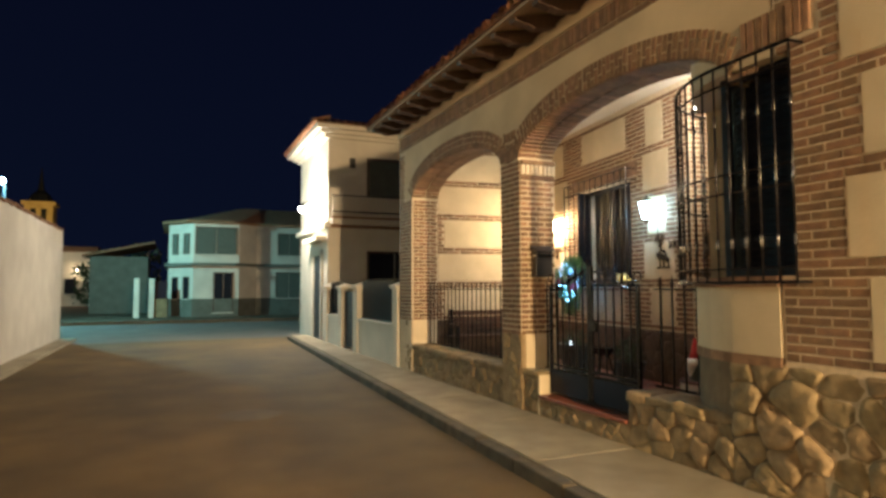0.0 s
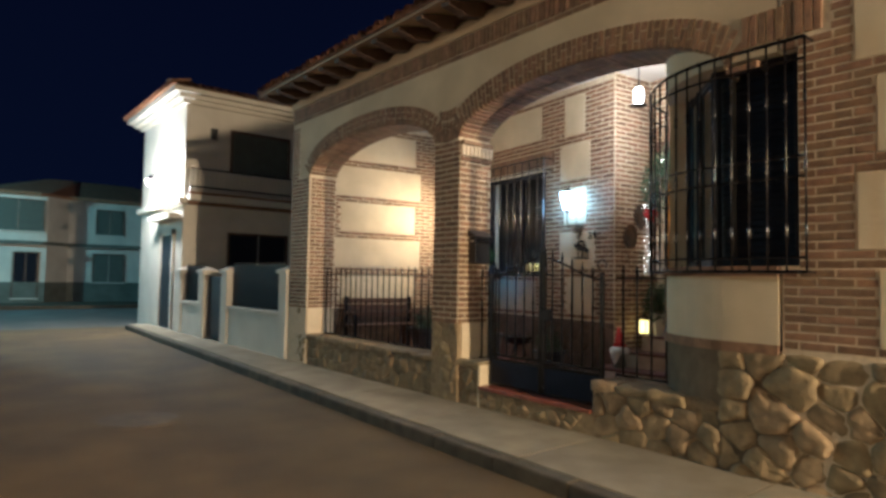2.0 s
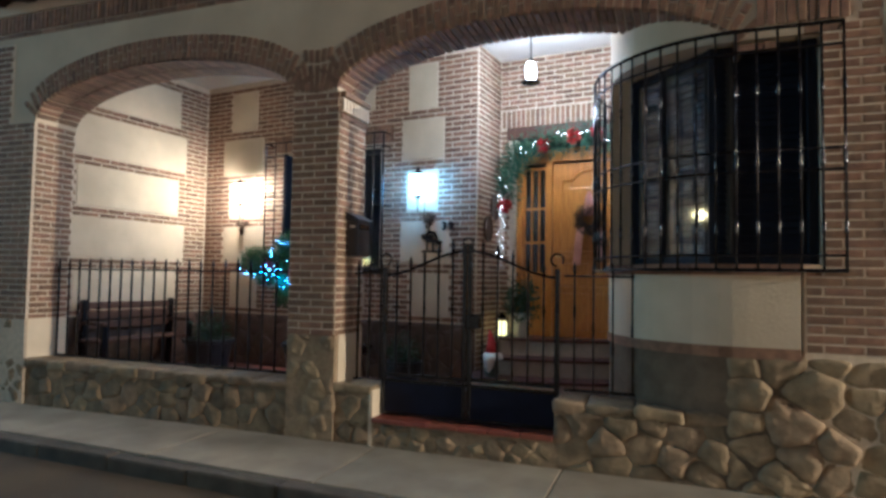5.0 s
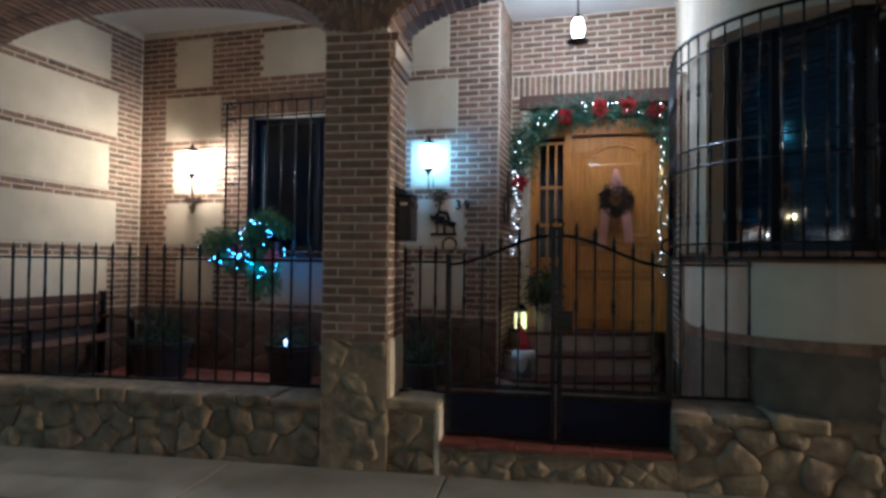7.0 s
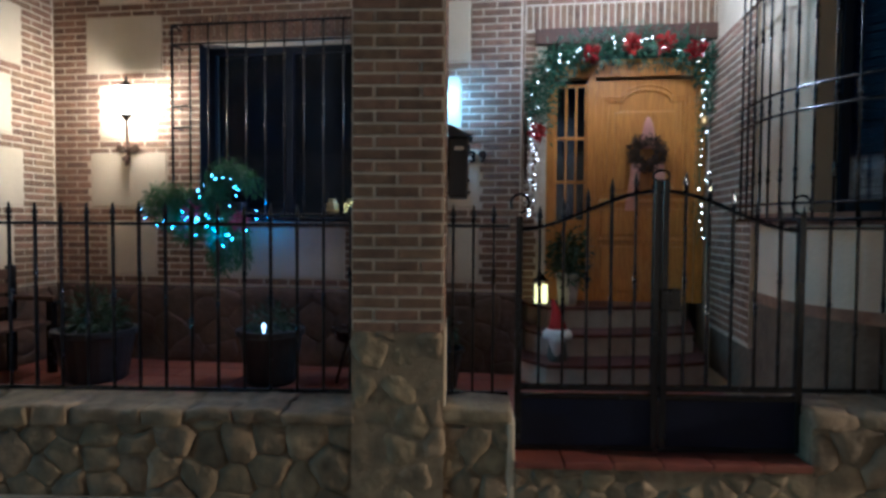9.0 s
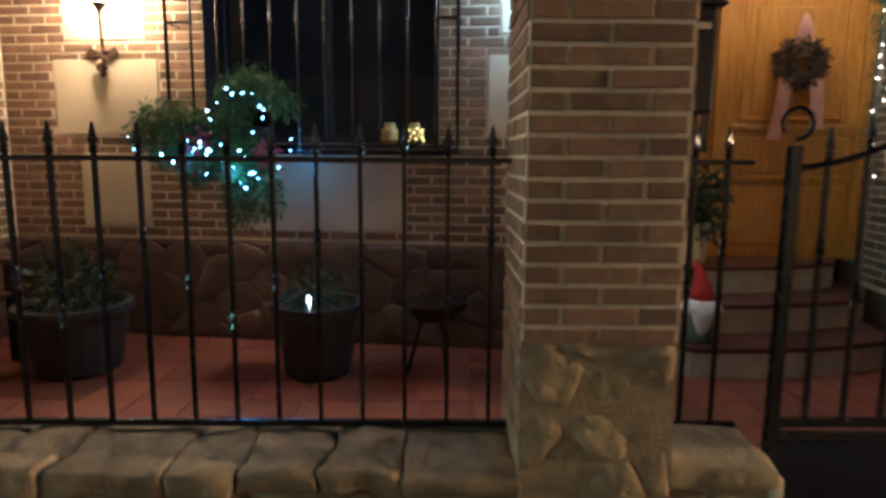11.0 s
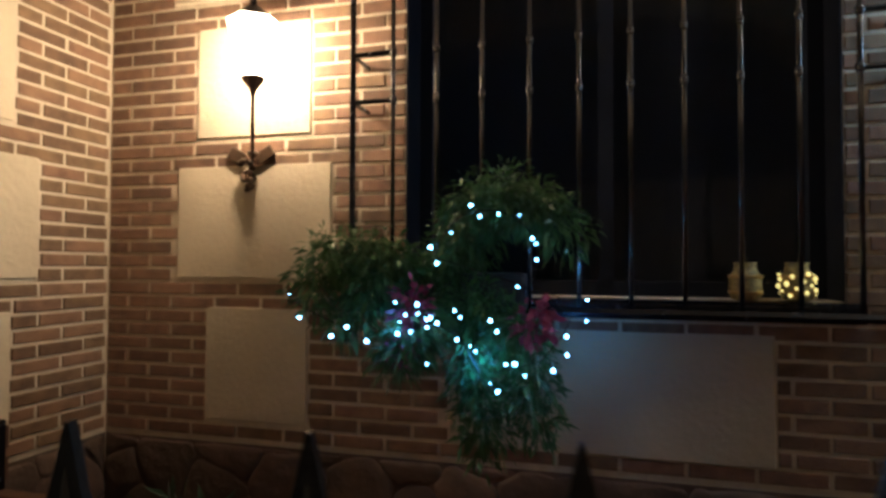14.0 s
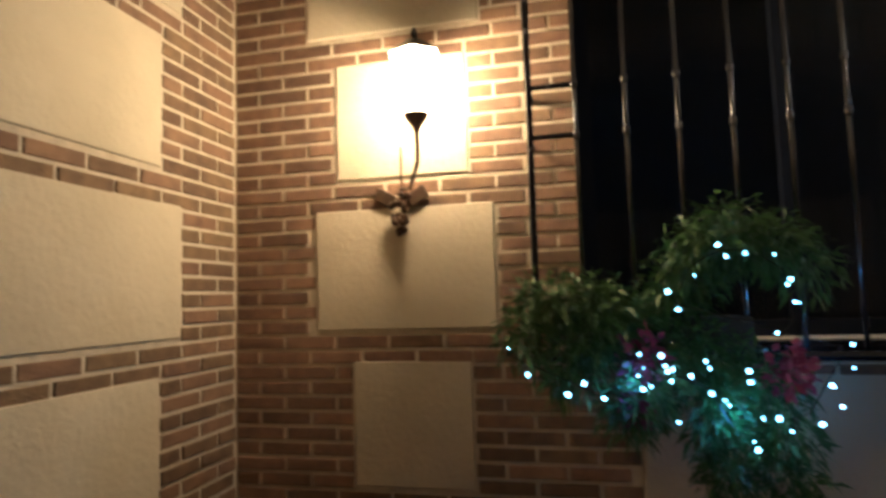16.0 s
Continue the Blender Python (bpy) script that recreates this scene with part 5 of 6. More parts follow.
# ---- greenery ----
def leaves(bm, path, spread, count, length, width, seed, droop=0.3):
    """Many small bent leaves scattered round a line."""
    rnd = random.Random(seed)
    pts = [Vector(p) for p in path]
    for k in range(count):
        t = rnd.random() * (len(pts) - 1)
        i = min(int(t), len(pts) - 2)
        c = pts[i].lerp(pts[i + 1], t - i)
        d = Vector((rnd.gauss(0, 1), rnd.gauss(0, 1), rnd.gauss(0, 1))).normalized()
        c = c + d * spread * rnd.random() ** 0.6
        g = (d + Vector((rnd.gauss(0, 0.5), rnd.gauss(0, 0.5), rnd.gauss(0, 0.5) - droop))).normalized()
        side = g.cross(Vector((rnd.gauss(0, 1), rnd.gauss(0, 1), rnd.gauss(0, 1)))).normalized() * width * rnd.uniform(0.6, 1.2)
        l = length * rnd.uniform(0.6, 1.3)
        bend = Vector((0, 0, -droop * l * 0.5))
        a, b, e = c, c + g * l * 0.5, c + g * l + bend
        bm.faces.new([bm.verts.new(p) for p in (a, b + side, e, b - side)])


hanging = thing("window_planter", "feathery green plant spilling from a sill planter", "plant", (6.2, 8.75, 1.5))
hanging.matrix_world = Matrix()
part("trough", bx((6.10, 8.45, 1.50), (6.26, 9.0, 1.64), 0.02), POT_DARK, hanging)
sprays = (((6.15, 8.75, 1.62), (6.02, 8.65, 1.88), (5.98, 8.40, 1.86)), ((6.15, 8.70, 1.62), (6.05, 8.55, 1.95), (6.0, 8.30, 1.78)), ((6.15, 8.85, 1.60), (6.05, 8.98, 1.72), (6.0, 9.14, 1.70), (6.0, 9.20, 1.55)),
          ((6.15, 8.80, 1.60), (6.0, 8.95, 1.66), (5.98, 9.08, 1.45)), ((6.1, 8.6, 1.55), (5.98, 8.45, 1.40), (5.98, 8.42, 1.12)), ((6.1, 8.65, 1.55), (5.98, 8.62, 1.35), (5.97, 8.58, 1.08)), ((6.12, 8.75, 1.58), (5.98, 8.80, 1.45), (5.97, 8.9, 1.35)))
for i, sp in enumerate(sprays):
    bm = bmesh.new()
    tube(bm, sp, 0.004, 5)
    leaves(bm, sp, 0.105, 1500, 0.042, 0.0028, 20 + i, 0.4)
    leaves(bm, sp, 0.075, 320, 0.07, 0.004, 40 + i, 0.6)
    leaves(bm, sp, 0.10, 380, 0.055, 0.009, 60 + i, 0.5)
    part("spray", bm, LEAF, hanging)
for c, r, n, seed in (((5.97, 8.83, 1.55), 0.07, 150, 1), ((5.95, 8.42, 1.50), 0.065, 130, 2), ((5.96, 8.86, 1.40), 0.05, 80, 3)):
    bm = bmesh.new()
    leaves(bm, [c, (c[0], c[1], c[2] - 0.04)], r, n, 0.04, 0.014, seed, 0.2)
    part("flower_head", bm, FLOWER, hanging, "pink flower cluster")
string_led = thing("string_lights", "string of blue-white lights wound through the plant", "string lights")
rnd = random.Random(12)
chain = [(9.25, 1.55), (9.105, 1.485), (8.97, 1.42), (8.86, 1.50), (8.80, 1.545), (8.75, 1.475), (8.66, 1.44), (8.62, 1.36), (8.56, 1.26), (8.50, 1.33), (8.40, 1.37), (8.33, 1.45), (8.29, 1.55)]
ring = [(8.575 + 0.165 * math.cos(a), 1.69 + 0.155 * math.sin(a)) for a in [math.pi * (0.0 + 1.25 * i / 11) for i in range(12)]]
bm = bmesh.new()
tube(bm, [(5.90 + 0.02 * math.sin(3 * i), y, z) for i, (y, z) in enumerate(chain + ring)], 0.002, 5)
part("wire", bm, IRON, string_led)
led_mesh = bmesh.new()
ball(led_mesh, (0, 0, 0), 0.0065, 2)
led_mesh = finish("bulb", led_mesh, LED_COOL, True)
spots = [(y + rnd.uniform(-0.02, 0.02), z + rnd.uniform(-0.02, 0.02)) for y, z in chain + ring]
spots += [((chain[i][0] + chain[i + 1][0]) / 2 + rnd.uniform(-0.03, 0.03), (chain[i][1] + chain[i + 1][1]) / 2 + rnd.uniform(-0.04, 0.03)) for i in range(12)]
spots += [(8.76 + rnd.gauss(0, 0.09), 1.45 + rnd.gauss(0, 0.05)) for k in range(9)]
for y, z in spots:
    ob = new("bulb", led_mesh)
    ob.parent = string_led
    ob.matrix_local = pose(5.875 + rnd.uniform(-0.03, 0.05), y + rnd.gauss(0, 0.018), z + rnd.gauss(0, 0.018)) @ Matrix.Scale(rnd.uniform(0.4, 1.1), 4)

garland = thing("door_garland", "frosted green garland with red bows over the door", "garland")
gpath = [D.at(0.10, 2.35, 0.06), D.at(0.14, 2.75, 0.06), D.at(0.30, 3.00, 0.06), D.at(0.65, 3.10, 0.05), D.at(1.05, 3.13, 0.05), D.at(1.5, 3.08, 0.05), D.at(1.75, 2.85, 0.06), D.at(1.80, 2.4, 0.06)]
bm = bmesh.new()
leaves(bm, gpath, 0.19, 6200, 0.07, 0.008, 70, 0.1)
part("needles", bm, GARLAND, garland)
for s, z in ((0.62, 3.04), (0.98, 3.12), (1.28, 3.12), (1.55, 3.05), (0.13, 2.33)):
    bm = bmesh.new()
    c = D.at(s, z, 0.14)
    leaves(bm, [c, c + Vector((0, 0, 0.01))], 0.06, 110, 0.06, 0.022, int(s * 100), 0.0)
    part("bow", bm, RED, garland, "red bow")
glow_bulb = bmesh.new()
ball(glow_bulb, (0, 0, 0), 0.0052, 1)
glow_bulb = finish("bulb", glow_bulb, LED_WARM, True)
rnd = random.Random(17)
for k in range(44):
    t = rnd.random() * (len(gpath) - 1)
    i = min(int(t), len(gpath) - 2)
    p = gpath[i].lerp(gpath[i + 1], t - i) + D.n * 0.10 + Vector((rnd.uniform(-0.05, 0.05), rnd.uniform(-0.08, 0.08), rnd.uniform(-0.07, 0.07)))
    ob = new("bulb", glow_bulb)
    ob.parent = garland
    ob.matrix_local = Matrix.Translation(p)
for nm, s, z0, z1, bell in (("rope_light", 0.10, 2.45, 1.55, False), ("rope_light", 1.63, 2.75, 1.35, True)):
    rope = thing("light_rope", "tinsel rope of warm lights hanging beside the door", "string lights", group="light ropes by the door")
    bm = bmesh.new()
    line = [D.at(s + 0.03 * math.sin(6 * i), z0 + (z1 - z0) * i / 8, 0.12) for i in range(9)]
    tube(bm, line, 0.004, 5)
    leaves(bm, line, 0.05, 420, 0.045, 0.004, int(s * 90) + 3, 0.1)
    part("tinsel", bm, GARLAND if bell else POT_WHITE, rope)
    for k in range(20):
        p = line[0].lerp(line[-1], k / 19) + D.n * 0.05 + D.u * rnd.uniform(-0.05, 0.05)
        ob = new("bulb", glow_bulb)
        ob.parent = rope
        ob.matrix_local = Matrix.Translation(p)
    if bell:
        bm = bmesh.new()
        lathe(bm, [(0.01, 0.05), (0.025, 0.03), (0.03, -0.02), (0.042, -0.04)], 12)
        for v in bm.verts:
            v.co += line[2] + D.n * 0.08
        part("bell", bm, BRASS, rope, "small brass bell", True)

# ---- things on the porch ----
def potted(label, place, r, h, mat, leaf_mat, spread, count, length, width, seed, top=0.3, category="potted plant", segments=20):
    t = thing("potted_plant", label, category, place)
    bm = bmesh.new()
    lathe(bm, [(r * 0.72, 0.0), (r * 0.80, 0.02), (r, h * 0.88), (r * 1.10, h * 0.90), (r * 1.10, h), (r * 0.95, h), (r * 0.9, h - 0.05)], segments)
    part("pot", bm, mat, t, smooth=False)
    bm = bmesh.new()
    leaves(bm, [(0, 0, h), (0, 0, h + top)], spread, count, length, width, seed, 0.2)
    tube(bm, [(0, 0, h - 0.06), (0, 0, h + top * 0.6)], 0.01)
    part("foliage", bm, leaf_mat, t)
    return t


potted("dark round pot of upright green leaves on the tiles", (5.72, 8.08, FLOOR), 0.25, 0.44, POT_DARK, LEAF_DARK, 0.17, 260, 0.10, 0.009, 81, 0.10)
potted("large dark pot with bushy foliage by the end wall", (5.75, 9.55, FLOOR), 0.30, 0.42, POT_DARK, LEAF_DARK, 0.22, 600, 0.10, 0.010, 82, 0.14)
potted("dark pot with drooping leaves by the brick corner", (5.62, 6.72, FLOOR), 0.20, 0.32, POT_DARK, LEAF_DARK, 0.17, 420, 0.08, 0.010, 83, 0.16)
potted("clipped round shrub in a white planter by the door", (6.40, 5.56, 0.73), 0.105, 0.29, POT_WHITE, LEAF_DARK, 0.19, 900, 0.06, 0.014, 85, 0.30, segments=4)
solar = thing("solar_light", "small white solar stake light in the pot", "garden light", (5.66, 8.12, FLOOR + 0.40))
bm = bmesh.new()
lathe(bm, [(0.004, -0.05), (0.004, 0.02), (0.012, 0.025), (0.014, 0.075), (0.004, 0.09)], 8)
part("bulb", bm, SOLAR, solar)
brazier = thing("barbecue", "small dark round barbecue on thin legs", "barbecue", (5.70, 7.38, FLOOR))
bm = bmesh.new()
lathe(bm, [(0.06, 0.32), (0.15, 0.36), (0.20, 0.43), (0.205, 0.45), (0.16, 0.46)], 18)
part("bowl", bm, IRON, brazier)
for a in (90, 210, 330):
    bm = bmesh.new()
    tube(bm, [(0.07 * math.cos(radians(a)), 0.07 * math.sin(radians(a)), 0.35), (0.16 * math.cos(radians(a)), 0.16 * math.sin(radians(a)), 0.0)], 0.012)
    part("leg", bm, IRON, brazier)

bench = thing("bench", "dark slatted bench standing along the porch end wall", "bench", SIDE.at(1.0, FLOOR, 0.30), math.degrees(math.atan2(SIDE.u.y, SIDE.u.x)))
for k in range(3):
    part("seat_slat", bx((-0.68, -0.20 + 0.13 * k, 0.42), (0.68, -0.09 + 0.13 * k, 0.45), 0.006), DARK_WOOD, bench)
for k in range(3):
    part("back_slat", bx((-0.68, 0.20, 0.56 + 0.12 * k), (0.68, 0.225, 0.65 + 0.12 * k), 0.006), DARK_WOOD, bench)
for x in (-0.62, 0.62):
    for y, z in ((-0.18, 0.64), (0.21, 0.92)):
        part("leg", bx((x - 0.03, y - 0.03, 0), (x + 0.03, y + 0.03, z), 0.006), IRON, bench)
    part("armrest", bx((x - 0.035, -0.22, 0.62), (x + 0.035, 0.20, 0.66), 0.01), DARK_WOOD, bench)

mail = thing("mailbox", "black metal mailbox fixed to the brick pillar", "mailbox", (4.17, 6.50, 1.60))
bm = bx((-0.12, 0.0, 0.0), (0.12, 0.105, 0.32), 0.012)
part("box", bm, MAIL, mail)
bm = bmesh.new()
v = [bm.verts.new(p) for p in ((-0.14, -0.022, 0.322), (0.14, -0.022, 0.322), (0.14, 0.108, 0.322), (-0.14, 0.108, 0.322), (-0.14, 0.108, 0.39), (0.14, 0.108, 0.39))]
for f in ((3, 2, 1, 0), (0, 1, 5, 4), (2, 3, 4, 5), (0, 4, 3), (1, 2, 5)):
    bm.faces.new([v[i] for i in f])
part("roof", bm, MAIL, mail)
part("flap", bx((-0.09, -0.011, 0.24), (0.09, 0.0, 0.285), 0.004), IRON, mail)
part("name_plate", bx((-0.125, 0.025, 0.25), (-0.119, 0.075, 0.27)), POT_WHITE, mail)

number = thing("house_number", "black house number 39 on the cream panel", "house number")
for i, ch in enumerate("39"):
    cu = bpy.data.curves.new("digit", "FONT")
    cu.body, cu.size, cu.extrude, cu.bevel_depth, cu.align_x, cu.resolution_u = ch, 0.135, 0.006, 0.004, "CENTER", 3
    tmp = new("digit_curve", cu)
    deps = bpy.context.evaluated_depsgraph_get()
    me = bpy.data.meshes.new_from_object(tmp.evaluated_get(deps))
    bpy.data.objects.remove(tmp)
    me.materials.clear()
    me.materials.append(IRON)
    ob = new("digit", me)
    ob.parent = number
    ob.matrix_local = BACK.plane(4.03 + 0.088 * i, 1.995, 0.022)
figure = thing("iron_figure", "black iron animal silhouette with a dried flower above", "wall ornament")
bm = bmesh.new()
for s, z, w, h, a in ((3.87, 1.735, 0.28, 0.024, 0), (3.80, 1.79, 0.012, 0.11, 0), (3.88, 1.785, 0.024, 0.10, 0), (3.985, 1.79, 0.014, 0.11, 0), (3.825, 1.885, 0.10, 0.09, -8), (3.90, 1.86, 0.16, 0.06, -20), (3.975, 1.835, 0.045, 0.055, -40), (3.85, 1.965, 0.09, 0.035, -6), (3.915, 1.925, 0.032, 0.10, 24), (3.76, 1.905, 0.06, 0.045, 24), (3.735, 1.925, 0.018, 0.04, 0), (3.80, 1.93, 0.04, 0.06, 0), (3.825, 2.03, 0.016, 0.11, -5)):
    mbox(bm, BACK.plane(s, z, 0.018) @ pose(0, 0, 0, 0, 0, a), w, h, 0.012)
part("silhouette", bm, IRON, figure)
bm = bmesh.new()
leaves(bm, [BACK.at(3.825, 2.09, 0.03), BACK.at(3.83, 2.16, 0.03)], 0.05, 110, 0.05, 0.014, 91, 0.0)
part("dried_flower", bm, WREATH, figure)
for s, z in ((0.27, 2.02), (0.47, 2.30)):
    plate = thing("wall_plate", "dark oval copper plate hung on the brick return", "wall plate", JAMB.at(s, z, 0.02), group="copper plates by the door")
    bm = bmesh.new()
    lathe(bm, [(0.0, 0.0), (0.10, 0.004), (0.13, 0.018), (0.14, 0.02), (0.135, 0.0)][1:], 24)
    m = JAMB.plane(0, 0, 0)
    m.translation = (0, 0, 0)
    for v in bm.verts:
        v.co = m @ Vector((v.co.x * 0.9, v.co.y * 1.15, v.co.z))
    part("dish", bm, COPPER, plate)

# gnome on the first step, candle lanterns
gnome = thing("gnome", "felt gnome with a red pointed hat and white beard", "gnome doll", (5.80, 5.74, 0.35))
bm = bmesh.new()
lathe(bm, [(0.07, 0.0), (0.085, 0.03), (0.07, 0.12), (0.06, 0.22)], 14)
part("body", bm, GREY_PLINTH, gnome, smooth=True)
bm = bmesh.new()
lathe(bm, [(0.012, 0.02), (0.035, 0.07), (0.062, 0.15), (0.07, 0.21)], 12, (-0.060, 0.015, 0.01))
part("beard", bm, WHITE_FELT, gnome, "white beard", True)
bm = bmesh.new()
lathe(bm, [(0.118, 0.185), (0.125, 0.20), (0.115, 0.235), (0.08, 0.262)], 16)
part("hat_brim", bm, WHITE_FELT, gnome, "white hat brim", True)
bm = bmesh.new()
tube(bm, [(0, 0, 0.245), (0, 0.005, 0.33), (0.01, 0.02, 0.42), (0.03, 0.04, 0.50)], [0.085, 0.058, 0.032, 0.010], 12)
part("hat", bm, RED, gnome, "red felt hat", True)


def lantern(label, place, lit, size=1.0):
    t = thing("candle_lantern", label, "lantern", place)
    w, h = 0.06 * size, 0.19 * size
    part("base", bx((-w, -w, 0), (w, w, 0.015), 0.003, 1), IRON, t)
    part("top", bx((-w, -w, h), (w, w, h + 0.015), 0.003, 1), IRON, t)
    for x in (-1, 1):
        for y in (-1, 1):
            part("post", bx((x * w - 0.005 * x, y * w - 0.005 * y, 0.015), (x * w, y * w, h)), IRON, t)
    for y in (-0.5, 0.5):
        bm = bmesh.new()
        lathe(bm, [(w * 0.36, 0.016), (w * 0.40, h * 0.4), (w * 0.36, h * 0.85)], 12, (0, w * y, 0))
        part("candle", bm, CANDLE if lit else POT_WHITE, t, "glowing candle" if lit else "", True)
    bm = bmesh.new()
    lathe(bm, [(w * 0.8, h + 0.015), (w * 0.3, h + 0.06), (0.006, h + 0.065), (0.006, h + 0.08)], 4)
    part("roof", bm, IRON, t)
    return t


lantern("black lantern with a glowing candle on the steps", (6.42, 5.80, 0.73), True, 1.15)


def candle_jar(label, place, lit):
    t = thing("candle_jar", label, "jar", place)
    bm = bmesh.new()
    lathe(bm, [(0.030, 0.0), (0.050, 0.008), (0.055, 0.03), (0.055, 0.085), (0.042, 0.105), (0.036, 0.125), (0.042, 0.135)], 16)
    part("glass", bm, GOLD_GLASS, t, smooth=True)
    for z in (0.03, 0.085):
        bm = bmesh.new()
        lathe(bm, [(0.056, z - 0.006), (0.058, z), (0.056, z + 0.006)], 16)
        part("band", bm, BRASS, t)
    if lit:
        for k in range(26):
            a, z = k * 2.4, 0.018 + 0.0031 * k
            bm = bmesh.new()
            ball(bm, (0.056 * math.cos(a), 0.056 * math.sin(a), z), 0.006 + 0.004 * ((k * 7) % 3) / 2, 1)
            part("glowing_bead", bm, CANDLE, t)
    return t


candle_jar("gold speckled glass jar with a lit candle inside", tuple(BACK.at(2.945, 1.545, 0.03)), True)
candle_jar("unlit gold speckled glass jar on the window sill", tuple(BACK.at(2.78, 1.545, 0.03)), False)

# ---- bricks and stones of the walls ----
WALK = (3.6, 8.2, 1.5)
lay(back_wall, BACK, course_bricks(0.0, 4.44, 0.86, 4.12, back_holes), WALK)
lay(end_wall, SIDE, course_bricks(0.0, 2.25, 0.86, 4.12, side_holes), WALK)
lay(jamb_wall, JAMB, course_bricks(0.0, 0.70, 0.16, 4.18, phase=0.1), WALK)
door_soldiers = [(0.02 + 0.0635 * k + 0.03, 3.32 + 0.115, 0.05, 0.22) for k in range(29)]
lay(door_wall, DOORWALL, course_bricks(0.0, 2.0, 3.56, 4.18) + course_bricks(0.0, 2.0, 0.7, 3.3, [(0.14, 1.8, 0, 3.4)]) + door_soldiers, WALK)
win_soldiers = [(1.33 + 0.0635 * k + 0.03, 3.12 + 0.115, 0.05, 0.22) for k in range(31)]
back_soldier_wall = thing("window_lintel", "upright brick lintel over the porch window", "lintel", kind="structure")
lay(back_soldier_wall, BACK, win_soldiers, WALK, d=0.016)
lay(right_wall, FRONT, course_bricks(-3.04, 0.8, 0.93, 4.05, front_holes + [(-3.06, -2.93, 1.545, 3.12), (-3.3, -2.72, 3.2, 3.44)]), (3.9, 2.8, 1.8))
lay(right_wall, FRONT, [(-3.30 + 0.0635 * k, 3.325, 0.05, 0.24) for k in range(9)], WALK, d=0.014)
for face, s0, s1, z0 in ((Face(FX, 7.10, 0, -1), 0.0, 0.48, 0.92), (Face(FX, 6.62, 1, 0), 0.0, 0.50, 0.92), (Face(4.40, 7.10, -1, 0), 0.0, 0.50, 0.55), (Face(4.40, 6.62, 0, 1), 0.0, 0.48, 0.3)):
    lay(pillar, face, course_bricks(s0, s1, z0, 3.05), WALK, limit=75)
for face, s0, s1, z0 in ((Face(FX, 10.402, 1, 0), 0.02, 0.49, 0.92),):
    lay(pier, face, course_bricks(s0, s1, z0, 3.05), WALK, limit=100)
lay(pier, Face(FX - 0.006, 0, 0, -1), course_bricks(-11.05, -10.41, 0.92, 3.05) + course_bricks(-11.05, -10.78, 3.06, 3.95), WALK, limit=200)
# fan of bricks where the arches meet over the pillar
for k in range(9):
    t = (k - 4) / 4
    m = FRONT.plane(-(6.86 - 0.235 * t), 3.175 + 0.02 * abs(t), 0.0) @ pose(0, 0, 0, 0, 0, -24 * t)
    ob = new("brick", brick_mesh(0.05, 0.25, 0.006))
    ob.parent = pillar
    ob.matrix_local = m
for k in range(5):
    t = (k - 2) / 4
    m = FRONT.plane(-(6.86 - 0.25 * t), 3.38 + 0.03 * abs(t), 0.0) @ pose(0, 0, 0, 0, 0, -20 * t)
    ob = new("brick", brick_mesh(0.05, 0.12, 0.006))
    ob.parent = pillar
    ob.matrix_local = m
# brick strip between the bow window and the front door
TAIL = Face(6.55, 4.204, -0.993, 0.119)
bm = bmesh.new()
TAIL.slab(bm, -0.3, 1.14, 0.54, 3.12, -0.01, 0.034)
part("brick_backing", bm, MORTAR, bow_wall)
lay(bow_wall, Face(6.55 + 0.036 * 0.119, 4.204 + 0.036 * 0.993, -0.993, 0.119), course_bricks(-0.05, 1.14, 0.56, 3.10), WALK, limit=200)
# cornice of upright bricks
cornice = thing("cornice_front", "upright brick cornice under the eaves", "cornice", kind="structure")
lay(cornice, FRONT, [(-11.0 + 0.0635 * k, 4.17, 0.05, 0.19) for k in range(200)], (3.9, 6, 4), d=0.02)
lay(cornice, FRONT, [(-10.96 + 0.235 * k, 4.04, 0.222, 0.05) for k in range(56)], (3.9, 6, 4), d=0.012)
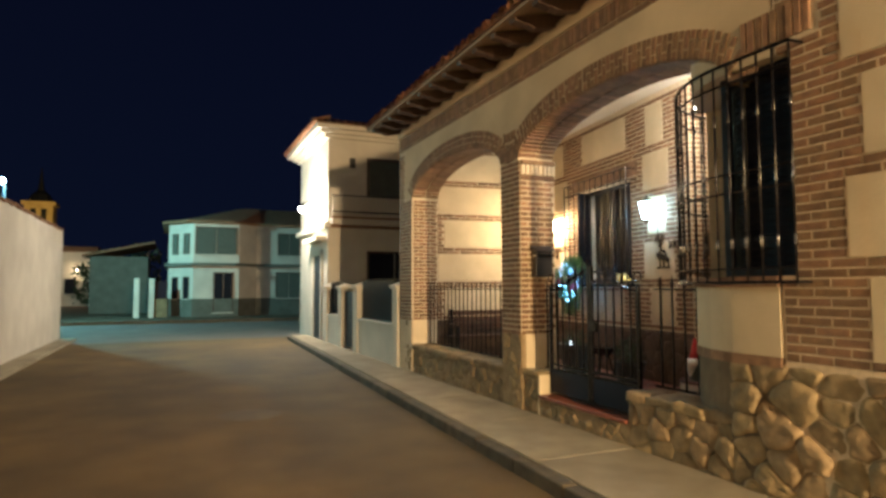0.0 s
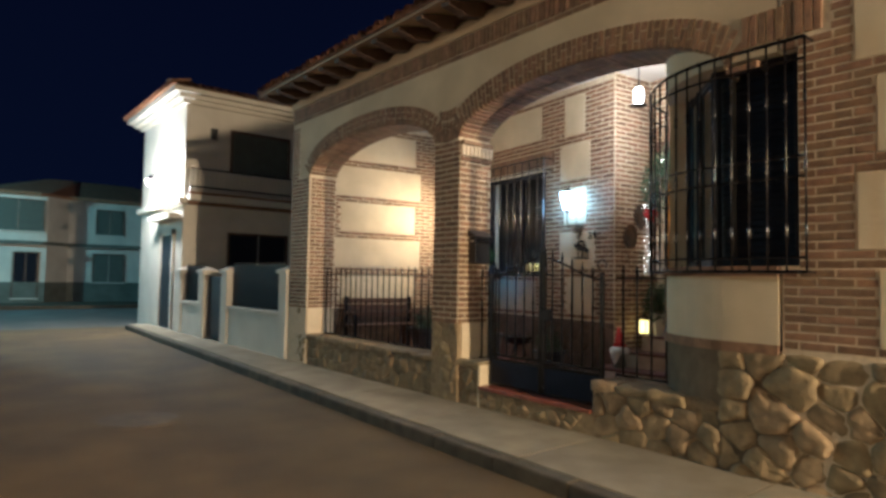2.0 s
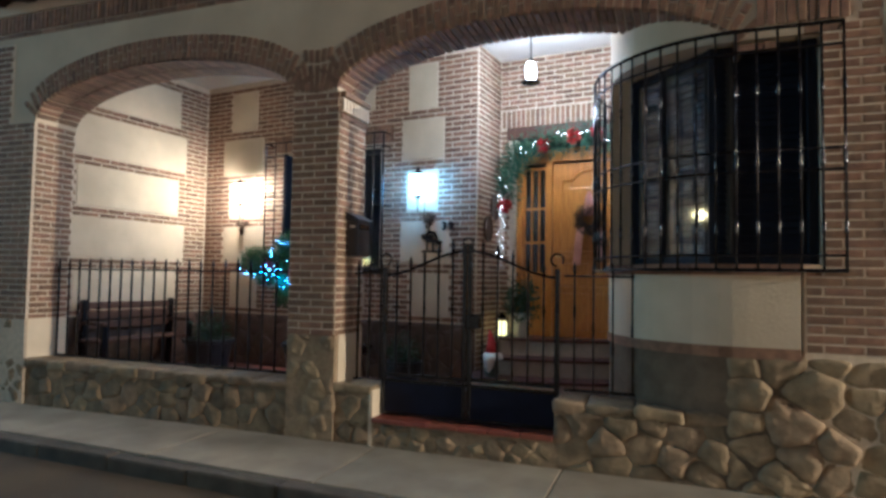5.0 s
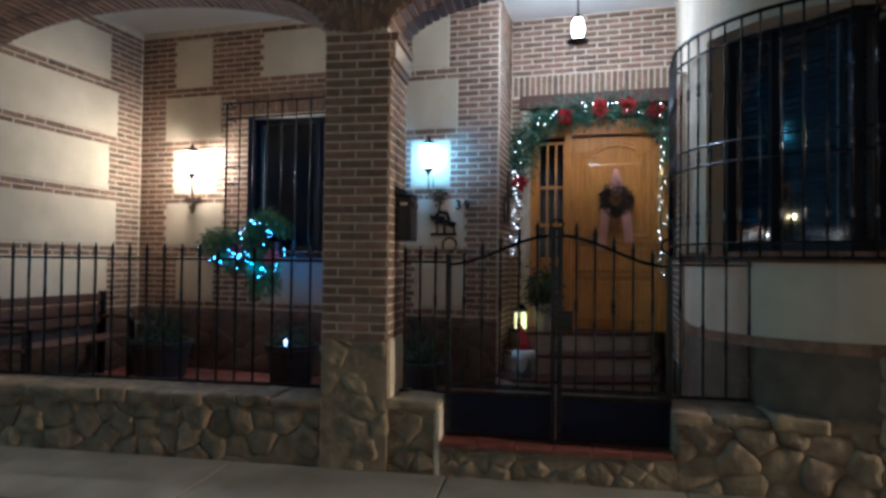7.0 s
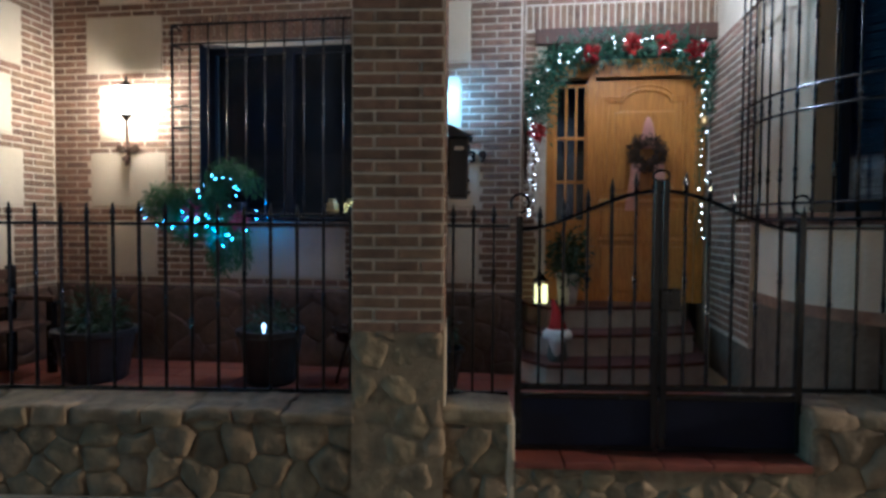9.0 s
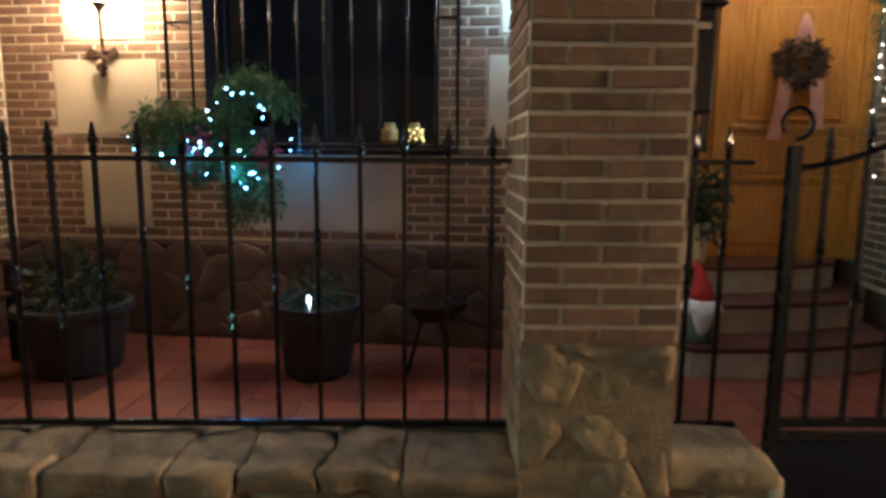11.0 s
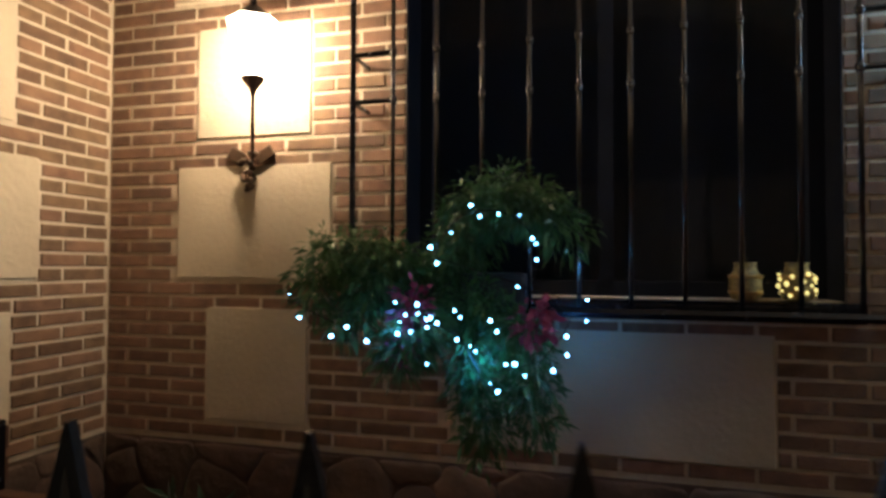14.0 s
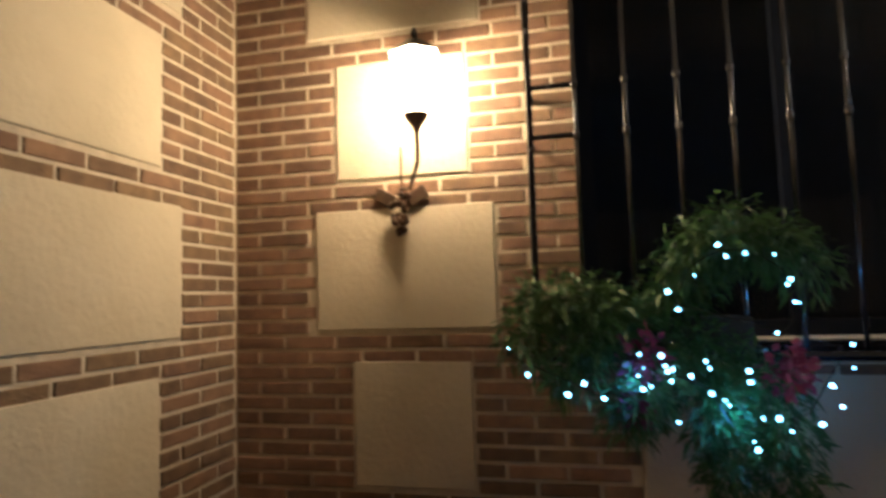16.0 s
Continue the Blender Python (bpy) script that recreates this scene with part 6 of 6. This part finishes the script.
# arch rings
for which, (c, a, b) in enumerate(ARCH):
    ring = thing("arch_" + ("far" if which == 0 else "gate"), "segmental brick arch ring of upright bricks", "arch", kind="structure")
    fine = [math.pi * i / 400 for i in range(401)]
    acc, spots, last = 0.0, [], None
    for t in fine:
        p = (c + a * math.cos(t), SPRING + b * math.sin(t))
        if last:
            acc += math.hypot(p[0] - last[0], p[1] - last[1])
            if acc >= COURSE:
                acc -= COURSE
                spots.append(t)
        last = p
    for i, t in enumerate(spots):
        y, z = c + a * math.cos(t), SPRING + b * math.sin(t)
        ny, nz = math.cos(t) / a, math.sin(t) / b
        l = math.hypot(ny, nz)
        ny, nz = ny / l * 0.55, nz / l
        l = math.hypot(ny, nz)
        ny, nz = ny / l, nz / l
        # local x along the arch, y outward from the centre, z towards the lane
        for part_z in ((0, 1) if i % 2 else (1, 0)):
            cut = (0.085, 0.165) if i % 2 else (0.165, 0.085)
            r0 = 0.0
            for h in cut:
                rr = r0 + h / 2
                yy, zz = y + ny * rr, z + nz * rr
                x = FX if part_z == 0 else FX + 0.5
                sgn = -1 if part_z == 0 else 1
                me = brick_mesh(0.05, round(h - JOINT, 3), 0.008)
                if part_z == 0 or r0 == 0.0:
                    ob = new("brick", me)
                    ob.parent = ring
                    if part_z == 0:
                        m = Matrix(((0, 0, -1, FX), (-nz, ny, 0, yy), (ny, nz, 0, zz), (0, 0, 0, 1)))
                        ob.matrix_local = m
                    else:
                        # soffit brick, seen from below
                        ob.data = brick_mesh(0.05, 0.235, 0.010)
                        m = Matrix(((0, -1, 0, FX + 0.125), (-nz, 0, -ny, y), (ny, 0, -nz, z + 0.004), (0, 0, 0, 1)))
                        ob.matrix_local = m
                        ob = new("brick", ob.data)
                        ob.parent = ring
                        m = m.copy()
                        m[0][3] = FX + 0.375
                        ob.matrix_local = m
                r0 += h
# stones
for i, (w, y0, y1, top) in enumerate(low_walls):
    rubble(w, Face(FX + 0.03, 0, 0, -1), -y1, -y0, -0.02, top - 0.07, 0.34 if i < 2 else 0.42, 0.024 if i < 2 else 0.030, seed=11 + i)
    if i == 1:
        part("end_face", bx((FX + 0.015, y0 - 0.012, -0.02), (4.29, y0 + 0.03, top - 0.03), 0.012), PANEL, w, "smooth pale rendered end")
    if i == 2:
        rubble(w, Face(4.37, y1 - 0.03, -1, 0), 0.0, 0.33, 0.22, top - 0.07, 0.25, 0.03, seed=32)
rubble(pillar, Face(FX + 0.012, 7.10, 0, -1), 0.0, 0.48, -0.02, 0.91, 0.36, 0.030, seed=44)
rubble(pier, Face(FX + 0.012, 10.77, 0, -1), 0.0, 0.36, -0.02, 0.91, 0.26, 0.03, seed=42)
stone_base = thing("wall_stone_base", "rough ochre field stone base under the front", "stone wall", kind="structure")
part("core", bx((FX + 0.01, -3.0, -0.05), (FX + 0.3, 3.52, 0.93)), STONE_MORTAR, stone_base)
rubble(stone_base, Face(FX + 0.012, 0, 0, -1), -3.52, 1.0, -0.02, 0.92, 0.40, 0.042, seed=53)
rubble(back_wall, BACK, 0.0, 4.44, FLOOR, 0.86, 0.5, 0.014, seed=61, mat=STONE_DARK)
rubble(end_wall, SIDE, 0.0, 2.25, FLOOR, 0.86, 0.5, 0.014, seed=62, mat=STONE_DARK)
rubble(threshold, Face(FX + 0.025, 0, 0, -1), -6.26, -4.72, -0.02, 0.19, 0.26, 0.03, seed=71)
